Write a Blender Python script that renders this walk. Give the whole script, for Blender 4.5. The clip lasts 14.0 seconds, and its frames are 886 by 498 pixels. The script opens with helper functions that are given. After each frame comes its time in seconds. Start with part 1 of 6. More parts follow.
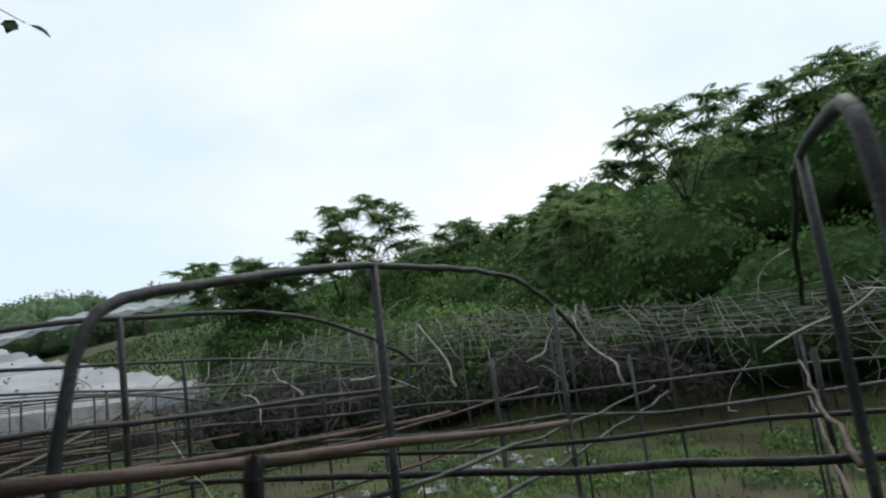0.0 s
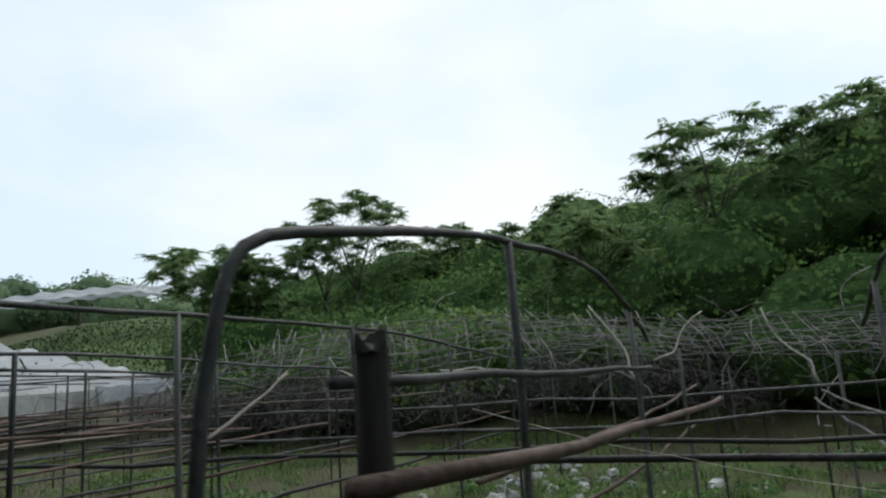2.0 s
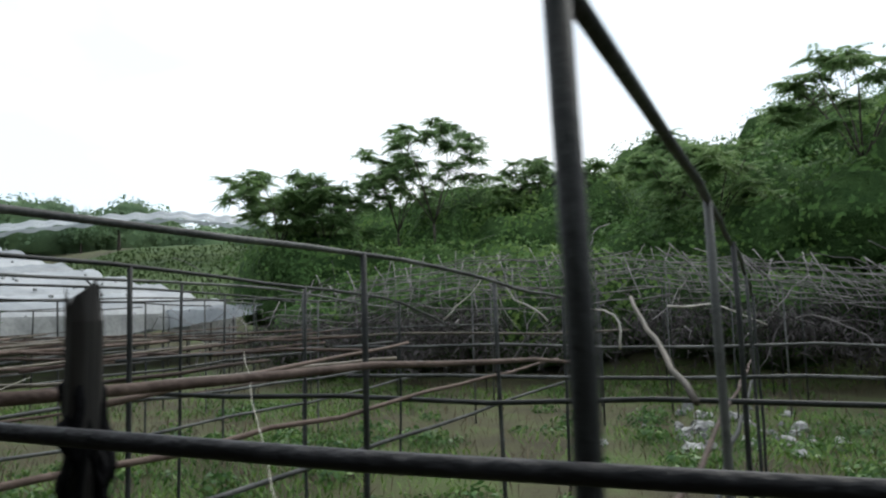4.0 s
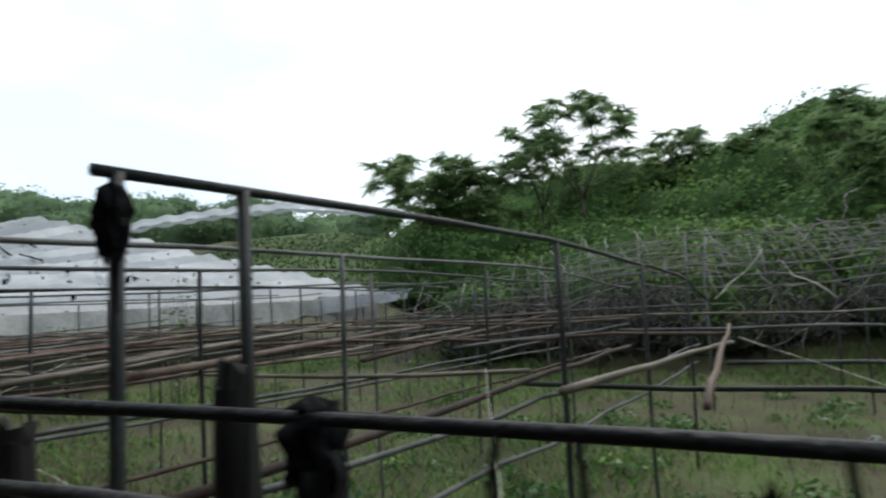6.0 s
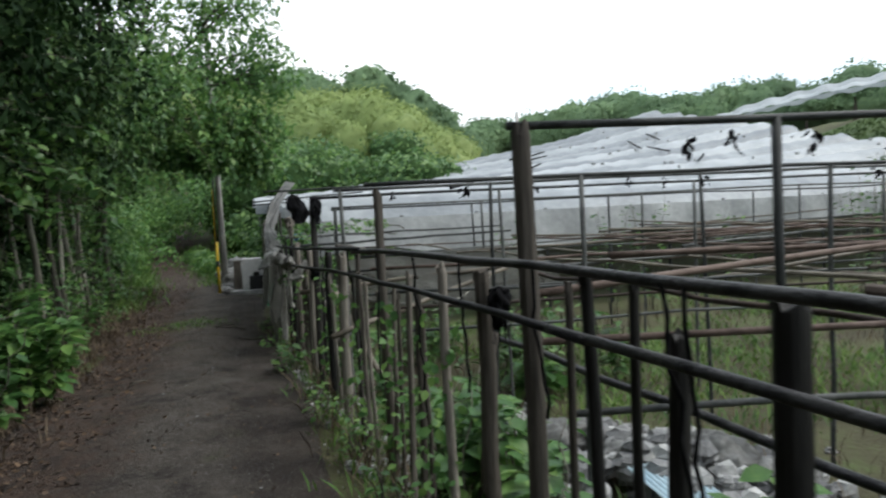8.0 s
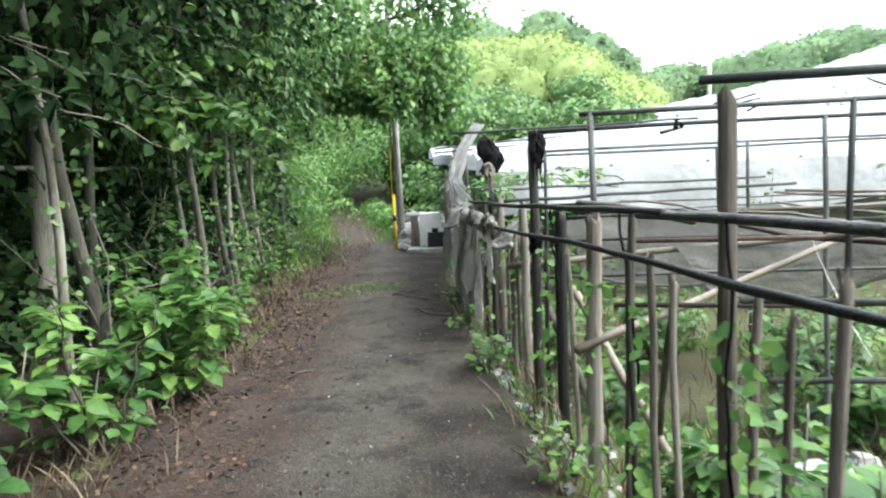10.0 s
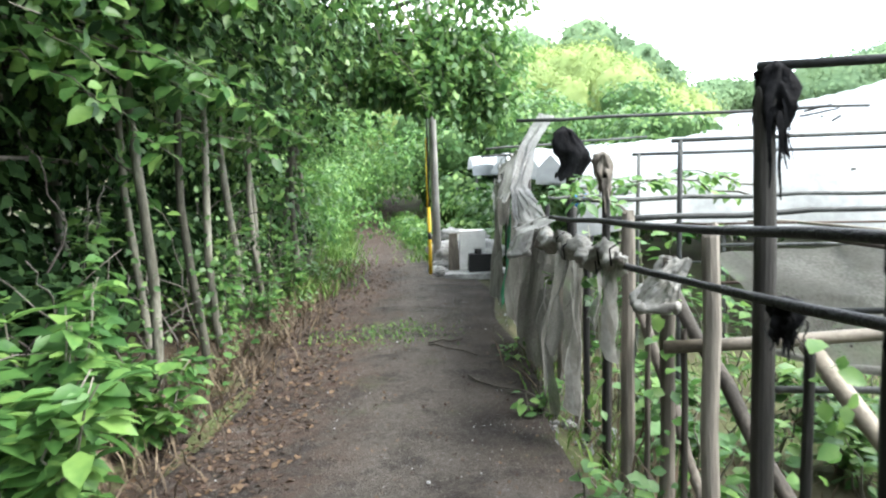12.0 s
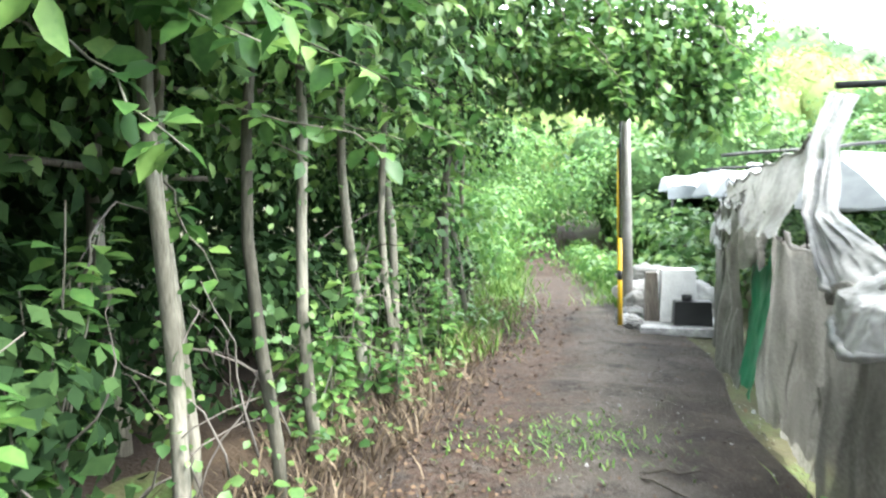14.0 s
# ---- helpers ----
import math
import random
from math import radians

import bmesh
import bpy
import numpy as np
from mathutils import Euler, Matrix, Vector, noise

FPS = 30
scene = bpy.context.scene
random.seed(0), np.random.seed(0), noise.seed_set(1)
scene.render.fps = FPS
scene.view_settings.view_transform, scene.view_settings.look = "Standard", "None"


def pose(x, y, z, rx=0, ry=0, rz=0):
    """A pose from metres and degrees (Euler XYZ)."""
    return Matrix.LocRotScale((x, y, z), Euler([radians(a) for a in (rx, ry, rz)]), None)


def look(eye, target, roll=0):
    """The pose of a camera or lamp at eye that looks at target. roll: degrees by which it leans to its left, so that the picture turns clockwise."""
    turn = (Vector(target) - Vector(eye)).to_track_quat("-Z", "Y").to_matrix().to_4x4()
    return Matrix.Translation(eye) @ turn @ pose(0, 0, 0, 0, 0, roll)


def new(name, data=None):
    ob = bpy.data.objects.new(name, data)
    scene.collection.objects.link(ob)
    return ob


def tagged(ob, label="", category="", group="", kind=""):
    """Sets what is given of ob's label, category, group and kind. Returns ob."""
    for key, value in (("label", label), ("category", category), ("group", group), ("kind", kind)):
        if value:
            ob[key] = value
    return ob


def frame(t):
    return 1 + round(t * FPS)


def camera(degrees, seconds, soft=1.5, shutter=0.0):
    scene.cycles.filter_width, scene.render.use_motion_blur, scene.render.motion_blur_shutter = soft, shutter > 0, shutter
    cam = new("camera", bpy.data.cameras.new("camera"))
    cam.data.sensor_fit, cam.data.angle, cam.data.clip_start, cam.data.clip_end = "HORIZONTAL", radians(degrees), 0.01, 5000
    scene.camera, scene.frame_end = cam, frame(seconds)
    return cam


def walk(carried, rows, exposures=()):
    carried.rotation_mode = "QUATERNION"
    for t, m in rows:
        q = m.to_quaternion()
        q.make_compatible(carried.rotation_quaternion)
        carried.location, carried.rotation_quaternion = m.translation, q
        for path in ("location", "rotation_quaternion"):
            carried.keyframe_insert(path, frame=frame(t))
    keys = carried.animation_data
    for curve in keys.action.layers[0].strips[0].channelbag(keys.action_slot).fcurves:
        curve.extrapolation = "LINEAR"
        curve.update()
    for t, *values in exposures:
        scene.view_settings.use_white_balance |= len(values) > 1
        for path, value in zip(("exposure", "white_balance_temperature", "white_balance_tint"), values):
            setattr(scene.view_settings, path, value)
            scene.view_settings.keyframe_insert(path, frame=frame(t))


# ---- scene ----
cam = camera(67.7, 14.0, soft=2.2, shutter=0.25)
PATH = [
    (0, (2.011, 1.402, 1.445), (3.869, 2.066, 1.773), -7.6),
    (0.5, (1.931, 1.916, 1.447), (3.803, 2.539, 1.776), -7.5),
    (1, (1.989, 2.416, 1.435), (3.886, 2.964, 1.75), -5.8),
    (1.5, (1.941, 2.97, 1.442), (3.855, 3.448, 1.77), -4.7),
    (2, (2.004, 3.52, 1.4), (3.913, 4.006, 1.748), -4.3),
    (4.5, (2.43, 6.35, 1.412), (4.334, 6.95, 1.531), -1.7),
    (5, (2.402, 6.73, 1.433), (4.286, 7.392, 1.538), -2.3),
    (5.5, (2.324, 7.203, 1.462), (4.23, 7.796, 1.594), -2.0),
    (6, (2.264, 7.863, 1.459), (4.084, 8.683, 1.594), -2.9),
    (6.5, (2.193, 8.373, 1.476), (3.835, 9.512, 1.564), -3.7),
    (7, (2.205, 8.929, 1.453), (3.461, 10.486, 1.487), -4.8),
    (7.5, (2.151, 9.471, 1.479), (3.097, 11.233, 1.435), -3.8),
    (8, (2.173, 9.976, 1.469), (2.785, 11.878, 1.366), -3.1),
    (8.5, (2.127, 10.489, 1.472), (2.553, 12.432, 1.264), -2.5),
    (9, (2.161, 10.959, 1.475), (2.464, 12.919, 1.217), -3.0),
    (11.5, (1.962, 13.529, 1.355), (1.951, 15.524, 1.213), -1.2),
    (12, (1.988, 14.127, 1.361), (2.011, 16.12, 1.195), -1.8),
    (12.5, (1.881, 14.641, 1.359), (1.735, 16.63, 1.218), -3.6),
    (13, (1.892, 15.202, 1.376), (1.49, 17.155, 1.222), -5.0),
    (13.5, (1.812, 15.743, 1.4), (1.462, 17.704, 1.222), -3.9),
    (14, (1.735, 16.338, 1.38), (1.255, 18.278, 1.301), -1.0),
]
walk(cam, [(t, look(eye, target, roll)) for t, eye, target, roll in PATH],
     exposures=[(0, 0.2), (2, 0.18), (4.5, 0.6), (6.0, 0.5), (6.5, 0.42), (7.0, 0.42), (7.5, 0.48), (8, 0.85), (8.5, 1.5), (9, 2.22), (11.5, 2.68), (12.5, 3.0), (13, 3.28), (14, 3.55)])

# ---- world and sun: a bright overcast sky ----
SUN_EL, SUN_AZ = radians(52), radians(105)
world = bpy.data.worlds.new("sky")
scene.world = world
world.use_nodes = True
wn, wl = world.node_tree.nodes, world.node_tree.links
wn.clear()
w_out = wn.new("ShaderNodeOutputWorld")
w_sky = wn.new("ShaderNodeTexSky")
w_sky.sky_type = 'NISHITA'
w_sky.sun_disc = False
w_sky.sun_elevation, w_sky.sun_rotation = SUN_EL, SUN_AZ
w_blue = wn.new("ShaderNodeBackground")
w_blue.inputs["Strength"].default_value = 0.12
wl.new(w_sky.outputs["Color"], w_blue.inputs["Color"])
w_co = wn.new("ShaderNodeTexCoord")
w_map = wn.new("ShaderNodeMapping")
w_map.inputs["Scale"].default_value = (1.0, 1.0, 2.2)
w_map.inputs["Location"].default_value = (0.35, 0.1, 0.2)
w_noise = wn.new("ShaderNodeTexNoise")
w_noise.inputs["Scale"].default_value = 1.5
w_noise.inputs["Detail"].default_value = 5
w_noise.inputs["Roughness"].default_value = 0.5
wl.new(w_co.outputs["Generated"], w_map.inputs["Vector"])
wl.new(w_map.outputs["Vector"], w_noise.inputs["Vector"])
w_ramp = wn.new("ShaderNodeValToRGB")
w_ramp.color_ramp.elements[0].position, w_ramp.color_ramp.elements[0].color = 0.38, (0.72, 0.85, 0.97, 1)
w_ramp.color_ramp.elements[1].position, w_ramp.color_ramp.elements[1].color = 0.58, (0.93, 0.97, 1.0, 1)
wl.new(w_noise.outputs["Fac"], w_ramp.inputs["Fac"])
w_cloud = wn.new("ShaderNodeBackground")
w_cloud.inputs["Strength"].default_value = 0.98
wl.new(w_ramp.outputs["Color"], w_cloud.inputs["Color"])
w_mix = wn.new("ShaderNodeMixShader")
w_mix.inputs["Fac"].default_value = 0.9
wl.new(w_blue.outputs[0], w_mix.inputs[1])
wl.new(w_cloud.outputs[0], w_mix.inputs[2])
wl.new(w_mix.outputs[0], w_out.inputs["Surface"])

sun_data = bpy.data.lights.new("sun", 'SUN')
sun_data.energy, sun_data.angle, sun_data.color = 1.3, radians(30), (1.0, 0.97, 0.9)
sun = new("sun", sun_data)
sun.matrix_world = look((Vector((math.sin(SUN_AZ) * math.cos(SUN_EL), math.cos(SUN_AZ) * math.cos(SUN_EL), math.sin(SUN_EL))) * 50), (0, 0, 0))


# ---- materials ----
def mat(name, cols, rough=0.7, scale=4.0, fine=40.0, bump=0.3, metal=0.0, rnd="", translucent=0.0, stretch=(1, 1, 1), spec=0.4, dist=0.01, alpha=1.0, vary=0.55):
    """A surface of two or three colours mixed by coarse and fine noise, with relief; rnd: 'island' or 'object' shifts it piece by piece."""
    m = bpy.data.materials.new(name)
    m.use_nodes = True
    n, l = m.node_tree.nodes, m.node_tree.links
    b = n["Principled BSDF"]
    co = n.new("ShaderNodeTexCoord")
    mp = n.new("ShaderNodeMapping")
    mp.inputs["Scale"].default_value = stretch
    l.new(co.outputs["Object"], mp.inputs["Vector"])
    big, small = n.new("ShaderNodeTexNoise"), n.new("ShaderNodeTexNoise")
    big.inputs["Scale"].default_value, small.inputs["Scale"].default_value = scale, fine
    big.inputs["Detail"].default_value, small.inputs["Detail"].default_value = 3, 4
    l.new(mp.outputs[0], big.inputs["Vector"])
    l.new(mp.outputs[0], small.inputs["Vector"])
    mixf = n.new("ShaderNodeMath")
    mixf.operation = 'MULTIPLY_ADD'
    mixf.inputs[1].default_value = 0.45
    l.new(small.outputs["Fac"], mixf.inputs[0])
    l.new(big.outputs["Fac"], mixf.inputs[2])
    fac = mixf.outputs[0]
    if rnd:
        info = n.new("ShaderNodeNewGeometry" if rnd == "island" else "ShaderNodeObjectInfo")
        add = n.new("ShaderNodeMath")
        add.operation = 'MULTIPLY_ADD'
        add.inputs[1].default_value = vary
        l.new(info.outputs["Random Per Island" if rnd == "island" else "Random"], add.inputs[0])
        l.new(fac, add.inputs[2])
        sub = n.new("ShaderNodeMath")
        sub.operation = 'SUBTRACT'
        sub.inputs[1].default_value = vary * 0.5
        l.new(add.outputs[0], sub.inputs[0])
        fac = sub.outputs[0]
    r = n.new("ShaderNodeValToRGB")
    r.color_ramp.elements[0].position, r.color_ramp.elements[1].position = 0.42, 1.0
    r.color_ramp.elements[0].color, r.color_ramp.elements[1].color = (*cols[0], 1), (*cols[-1], 1)
    if len(cols) > 2:
        e = r.color_ramp.elements.new(0.72)
        e.color = (*cols[1], 1)
    l.new(fac, r.inputs["Fac"])
    l.new(r.outputs["Color"], b.inputs["Base Color"])
    b.inputs["Roughness"].default_value, b.inputs["Metallic"].default_value = rough, metal
    b.inputs["Specular IOR Level"].default_value = spec
    b.inputs["Alpha"].default_value = alpha
    if bump:
        bp = n.new("ShaderNodeBump")
        bp.inputs["Strength"].default_value, bp.inputs["Distance"].default_value = bump, dist
        l.new(small.outputs["Fac"], bp.inputs["Height"])
        l.new(bp.outputs[0], b.inputs["Normal"])
    if translucent:
        tr, mx = n.new("ShaderNodeBsdfTranslucent"), n.new("ShaderNodeMixShader")
        mx.inputs["Fac"].default_value = translucent
        l.new(r.outputs["Color"], tr.inputs["Color"])
        l.new(b.outputs[0], mx.inputs[1])
        l.new(tr.outputs[0], mx.inputs[2])
        l.new(mx.outputs[0], n["Material Output"].inputs["Surface"])
    return m


M_path = mat("path_dirt", [(0.010, 0.006, 0.005), (0.040, 0.030, 0.023), (0.105, 0.089, 0.076)], 0.95, 1.2, 120, 1.0, dist=0.03)
M_soil = mat("soil_and_grass", [(0.034, 0.027, 0.016), (0.060, 0.058, 0.026), (0.075, 0.118, 0.032)], 0.95, 1.1, 24, 0.6, dist=0.03)
M_post = mat("weathered_wood", [(0.034, 0.029, 0.024), (0.098, 0.084, 0.070), (0.23, 0.205, 0.175)], 0.85, 6, 60, 0.6, rnd="object", stretch=(1, 1, 0.12))
M_wetpost = mat("dark_wet_wood", [(0.005, 0.0045, 0.0045), (0.012, 0.011, 0.010), (0.032, 0.029, 0.026)], 0.7, 6, 60, 0.6, rnd="object", stretch=(1, 1, 0.12))
M_rail = mat("tarred_rail", [(0.004, 0.004, 0.006), (0.010, 0.010, 0.013), (0.050, 0.049, 0.050)], 0.6, 9, 70, 0.7, rnd="object")
M_pipe = mat("weathered_pipe", [(0.014, 0.016, 0.016), (0.034, 0.037, 0.037), (0.105, 0.108, 0.104)], 0.65, 5, 60, 0.35, rnd="object")
M_rust = mat("rusty_pipe", [(0.026, 0.016, 0.012), (0.058, 0.036, 0.028), (0.13, 0.092, 0.075)], 0.8, 7, 60, 0.5, rnd="object")
M_bamboo = mat("old_bamboo", [(0.06, 0.05, 0.038), (0.125, 0.105, 0.08), (0.23, 0.20, 0.155)], 0.6, 4, 50, 0.3, rnd="object")
M_stick = mat("dead_sticks", [(0.06, 0.054, 0.056), (0.14, 0.128, 0.130), (0.31, 0.29, 0.285)], 0.85, 5, 40, 0.3, rnd="island")
M_rag = mat("black_plastic_rag", [(0.003, 0.003, 0.0035), (0.007, 0.007, 0.008), (0.020, 0.020, 0.022)], 0.85, 9, 60, 0.5, spec=.08)
M_string = mat("white_string", [(0.35, 0.33, 0.28), (0.6, 0.58, 0.5)], 0.8, 10, 80, 0.1)
M_film = mat("white_greenhouse_film", [(0.22, 0.24, 0.26), (0.33, 0.355, 0.375), (0.46, 0.485, 0.505)], 0.45, 0.5, 7, 0.35, rnd="object", translucent=0.25, dist=0.05)
M_filmdirty = mat("dirty_film", [(0.20, 0.21, 0.21), (0.34, 0.35, 0.35), (0.52, 0.53, 0.53)], 0.5, 1.0, 9, 0.3, rnd="object", translucent=0.25, dist=0.04)
M_net = mat("grey_torn_netting", [(0.074, 0.073, 0.065), (0.155, 0.153, 0.140), (0.33, 0.325, 0.31)], 0.8, 1.8, 60, 0.08, rnd="object", translucent=0.5, dist=0.02, alpha=0.55, stretch=(1, 1, .8), vary=.3)
M_netlight = mat("pale_plastic_sheet", [(0.12, 0.115, 0.102), (0.25, 0.243, 0.225), (0.48, 0.475, 0.455)], 0.5, 4, 30, 0.4, rnd="object", translucent=0.25, dist=0.02)
M_clear = mat("bleached_clear_film", [(0.16, 0.16, 0.155), (0.32, 0.32, 0.31), (0.62, 0.62, 0.61)], 0.35, 5, 30, 0.4, rnd="object", translucent=0.4, dist=0.02, alpha=0.75, stretch=(1, 1, .4))
M_greennet = mat("green_net", [(0.0, 0.14, 0.06), (0.01, 0.26, 0.12)], 0.6, 5, 60, 0.3)
M_bark = mat("grey_bark", [(0.045, 0.043, 0.032), (0.105, 0.100, 0.078), (0.25, 0.24, 0.195)], 0.9, 7, 60, 0.8, rnd="object", stretch=(1, 1, 0.25))
M_darkbark = mat("dark_bark", [(0.03, 0.026, 0.02), (0.06, 0.052, 0.042), (0.11, 0.10, 0.08)], 0.9, 6, 60, 0.6)
M_leaf = mat("broad_leaves", [(0.037, 0.096, 0.028), (0.078, 0.168, 0.048), (0.160, 0.268, 0.074)], 0.45, 2.0, 30, 0.1, rnd="island", translucent=0.35)
M_leafb = mat("bright_leaves", [(0.044, 0.116, 0.033), (0.090, 0.202, 0.052), (0.180, 0.310, 0.082)], 0.45, 2.0, 30, 0.1, rnd="island", translucent=0.4)
# broad leaves again, darkened in colour to stand in for shade
M_leafshade = mat("shade_darkened_leaves", [(0.010, 0.024, 0.0095), (0.019, 0.042, 0.0155), (0.040, 0.077, 0.026)], 0.75, 1.2, 20, 0.1, rnd="island", translucent=0.15, spec=0.06)
# hillside green with a bluish haze mixed into its colour
M_hill = mat("hazed_thicket_leaves", [(0.044, 0.092, 0.030), (0.085, 0.165, 0.046), (0.165, 0.250, 0.066)], 0.6, 0.35, 4, 0.0, rnd="island", translucent=0.25, spec=0.1, vary=0.16)
M_bamb = mat("bamboo_leaves", [(0.15, 0.215, 0.08), (0.225, 0.295, 0.105), (0.31, 0.375, 0.145)], 0.6, 0.12, 2, 0.0, rnd="island", translucent=0.25, spec=0.1, vary=0.16)
# forest green lightened and blued, distance haze put into the colour
M_forest = mat("hazed_forest_leaves", [(0.085, 0.140, 0.082), (0.13, 0.205, 0.11), (0.19, 0.28, 0.14)], 0.7, 0.1, 2, 0.0, rnd="island", translucent=0.25, spec=0.1, vary=0.16)
M_frond = mat("feathery_leaves", [(0.085, 0.155, 0.068), (0.145, 0.235, 0.095), (0.21, 0.31, 0.125)], 0.6, 0.35, 4, 0.0, rnd="island", translucent=0.5, spec=0.1, vary=0.3)
M_vine = mat("dry_vine", [(0.035, 0.030, 0.026), (0.075, 0.066, 0.057), (0.15, 0.135, 0.12)], 0.85, 5, 40, 0.4, rnd="object")
M_bramble = mat("dead_bramble", [(0.022, 0.019, 0.019), (0.045, 0.040, 0.040), (0.09, 0.08, 0.08)], 0.9, 1.5, 20, 0.0, rnd="island")
M_grass = mat("field_grass", [(0.038, 0.095, 0.016), (0.080, 0.175, 0.030), (0.16, 0.25, 0.055)], 0.6, 0.8, 10, 0.0, rnd="island", translucent=0.3)
M_dry = mat("dry_grass", [(0.045, 0.032, 0.021), (0.095, 0.070, 0.046), (0.19, 0.148, 0.098)], 0.8, 2, 30, 0.0, rnd="island", translucent=0.2)
M_litter = mat("dead_leaves", [(0.020, 0.012, 0.008), (0.045, 0.026, 0.016), (0.125, 0.080, 0.046)], 0.8, 3, 40, 0.1, rnd="island")
M_stone = mat("pale_rubble", [(0.11, 0.11, 0.112), (0.22, 0.22, 0.22), (0.42, 0.42, 0.41)], 0.8, 5, 40, 0.6, rnd="island")
M_slope = mat("grass_slope", [(0.030, 0.058, 0.018), (0.055, 0.095, 0.026), (0.085, 0.125, 0.038)], 0.9, 0.4, 3, 0.8, dist=0.4)
M_white = mat("chalky_white_box", [(0.50, 0.50, 0.49), (0.66, 0.66, 0.65), (0.78, 0.78, 0.77)], 0.6, 5, 40, 0.2)
M_black = mat("black_plastic", [(0.010, 0.011, 0.012), (0.02, 0.021, 0.023)], 0.4, 6, 50, 0.1)
M_yellow = mat("yellow_sleeve", [(0.62, 0.38, 0.02), (0.80, 0.52, 0.03)], 0.5, 6, 50, 0.1)
M_concrete = mat("concrete_pole", [(0.24, 0.235, 0.22), (0.36, 0.35, 0.33), (0.46, 0.45, 0.43)], 0.85, 3, 50, 0.3)
M_blue = mat("pale_blue_sheet", [(0.34, 0.47, 0.55), (0.48, 0.60, 0.66), (0.62, 0.70, 0.74)], 0.5, 3, 30, 0.2)
M_blueplastic = mat("blue_plastic", [(0.01, 0.10, 0.36), (0.03, 0.20, 0.55)], 0.4, 6, 40, 0.1)



def worn_ground(m):
    """Trodden dirt: damp blotches, a paler gravelly strip along the middle, brown mould at the wood's side, and patches of moss."""
    n, l = m.node_tree.nodes, m.node_tree.links
    b = n["Principled BSDF"]
    col = b.inputs["Base Color"].links[0].from_socket
    co, sep = n.new("ShaderNodeTexCoord"), n.new("ShaderNodeSeparateXYZ")
    l.new(co.outputs["Object"], sep.inputs[0])

    def cloud(scale, detail, rough=0.6):
        q = n.new("ShaderNodeTexNoise")
        q.inputs["Scale"].default_value, q.inputs["Detail"].default_value, q.inputs["Roughness"].default_value = scale, detail, rough
        l.new(co.outputs["Object"], q.inputs["Vector"])
        return q.outputs["Fac"]

    def calc(op, a, c, d=None):
        q = n.new("ShaderNodeMath")
        q.operation = op
        for k, v in enumerate((a, c, d)):
            if v is None:
                continue
            if isinstance(v, (int, float)):
                q.inputs[k].default_value = v
            else:
                l.new(v, q.inputs[k])
        return q.outputs[0]

    def step(v, a, c):
        q = n.new("ShaderNodeMapRange")
        q.inputs["From Min"].default_value, q.inputs["From Max"].default_value = a, c
        l.new(v, q.inputs["Value"])
        return q.outputs["Result"]

    def over(fac, under, colour):
        q = n.new("ShaderNodeMix")
        q.data_type = 'RGBA'
        l.new(fac, q.inputs[0])
        l.new(under, q.inputs[6])
        q.inputs[7].default_value = (*colour, 1)
        return q.outputs[2]

    wander = calc('MULTIPLY_ADD', cloud(1.3, 4), 1.1, sep.outputs["X"])
    strip = calc('MULTIPLY', step(wander, 1.75, 2.1), step(wander, 2.85, 2.45))
    grit = step(cloud(26, 6, 0.75), 0.47, 0.60)
    col = over(calc('MULTIPLY', strip, calc('MULTIPLY_ADD', grit, 0.45, 0.30)), col, (0.098, 0.088, 0.076))
    mould = calc('MULTIPLY', step(wander, 2.15, 1.65), step(cloud(9, 6, 0.7), 0.38, 0.56))
    col = over(calc('MULTIPLY', mould, 0.9), col, (0.060, 0.034, 0.023))
    col = over(calc('MULTIPLY', step(cloud(2.6, 6, 0.7), 0.50, 0.64), 0.85), col, (0.016, 0.011, 0.009))
    col = over(calc('MULTIPLY', step(cloud(60, 4, 0.7), 0.57, 0.66), 0.6), col, (0.19, 0.175, 0.158))
    moss = calc('MULTIPLY', step(cloud(1.7, 6, 0.7), 0.57, 0.68), step(cloud(34, 4, 0.7), 0.42, 0.58))
    col = over(calc('MULTIPLY', moss, 0.55), col, (0.050, 0.062, 0.018))
    l.new(col, b.inputs["Base Color"])


worn_ground(M_path)


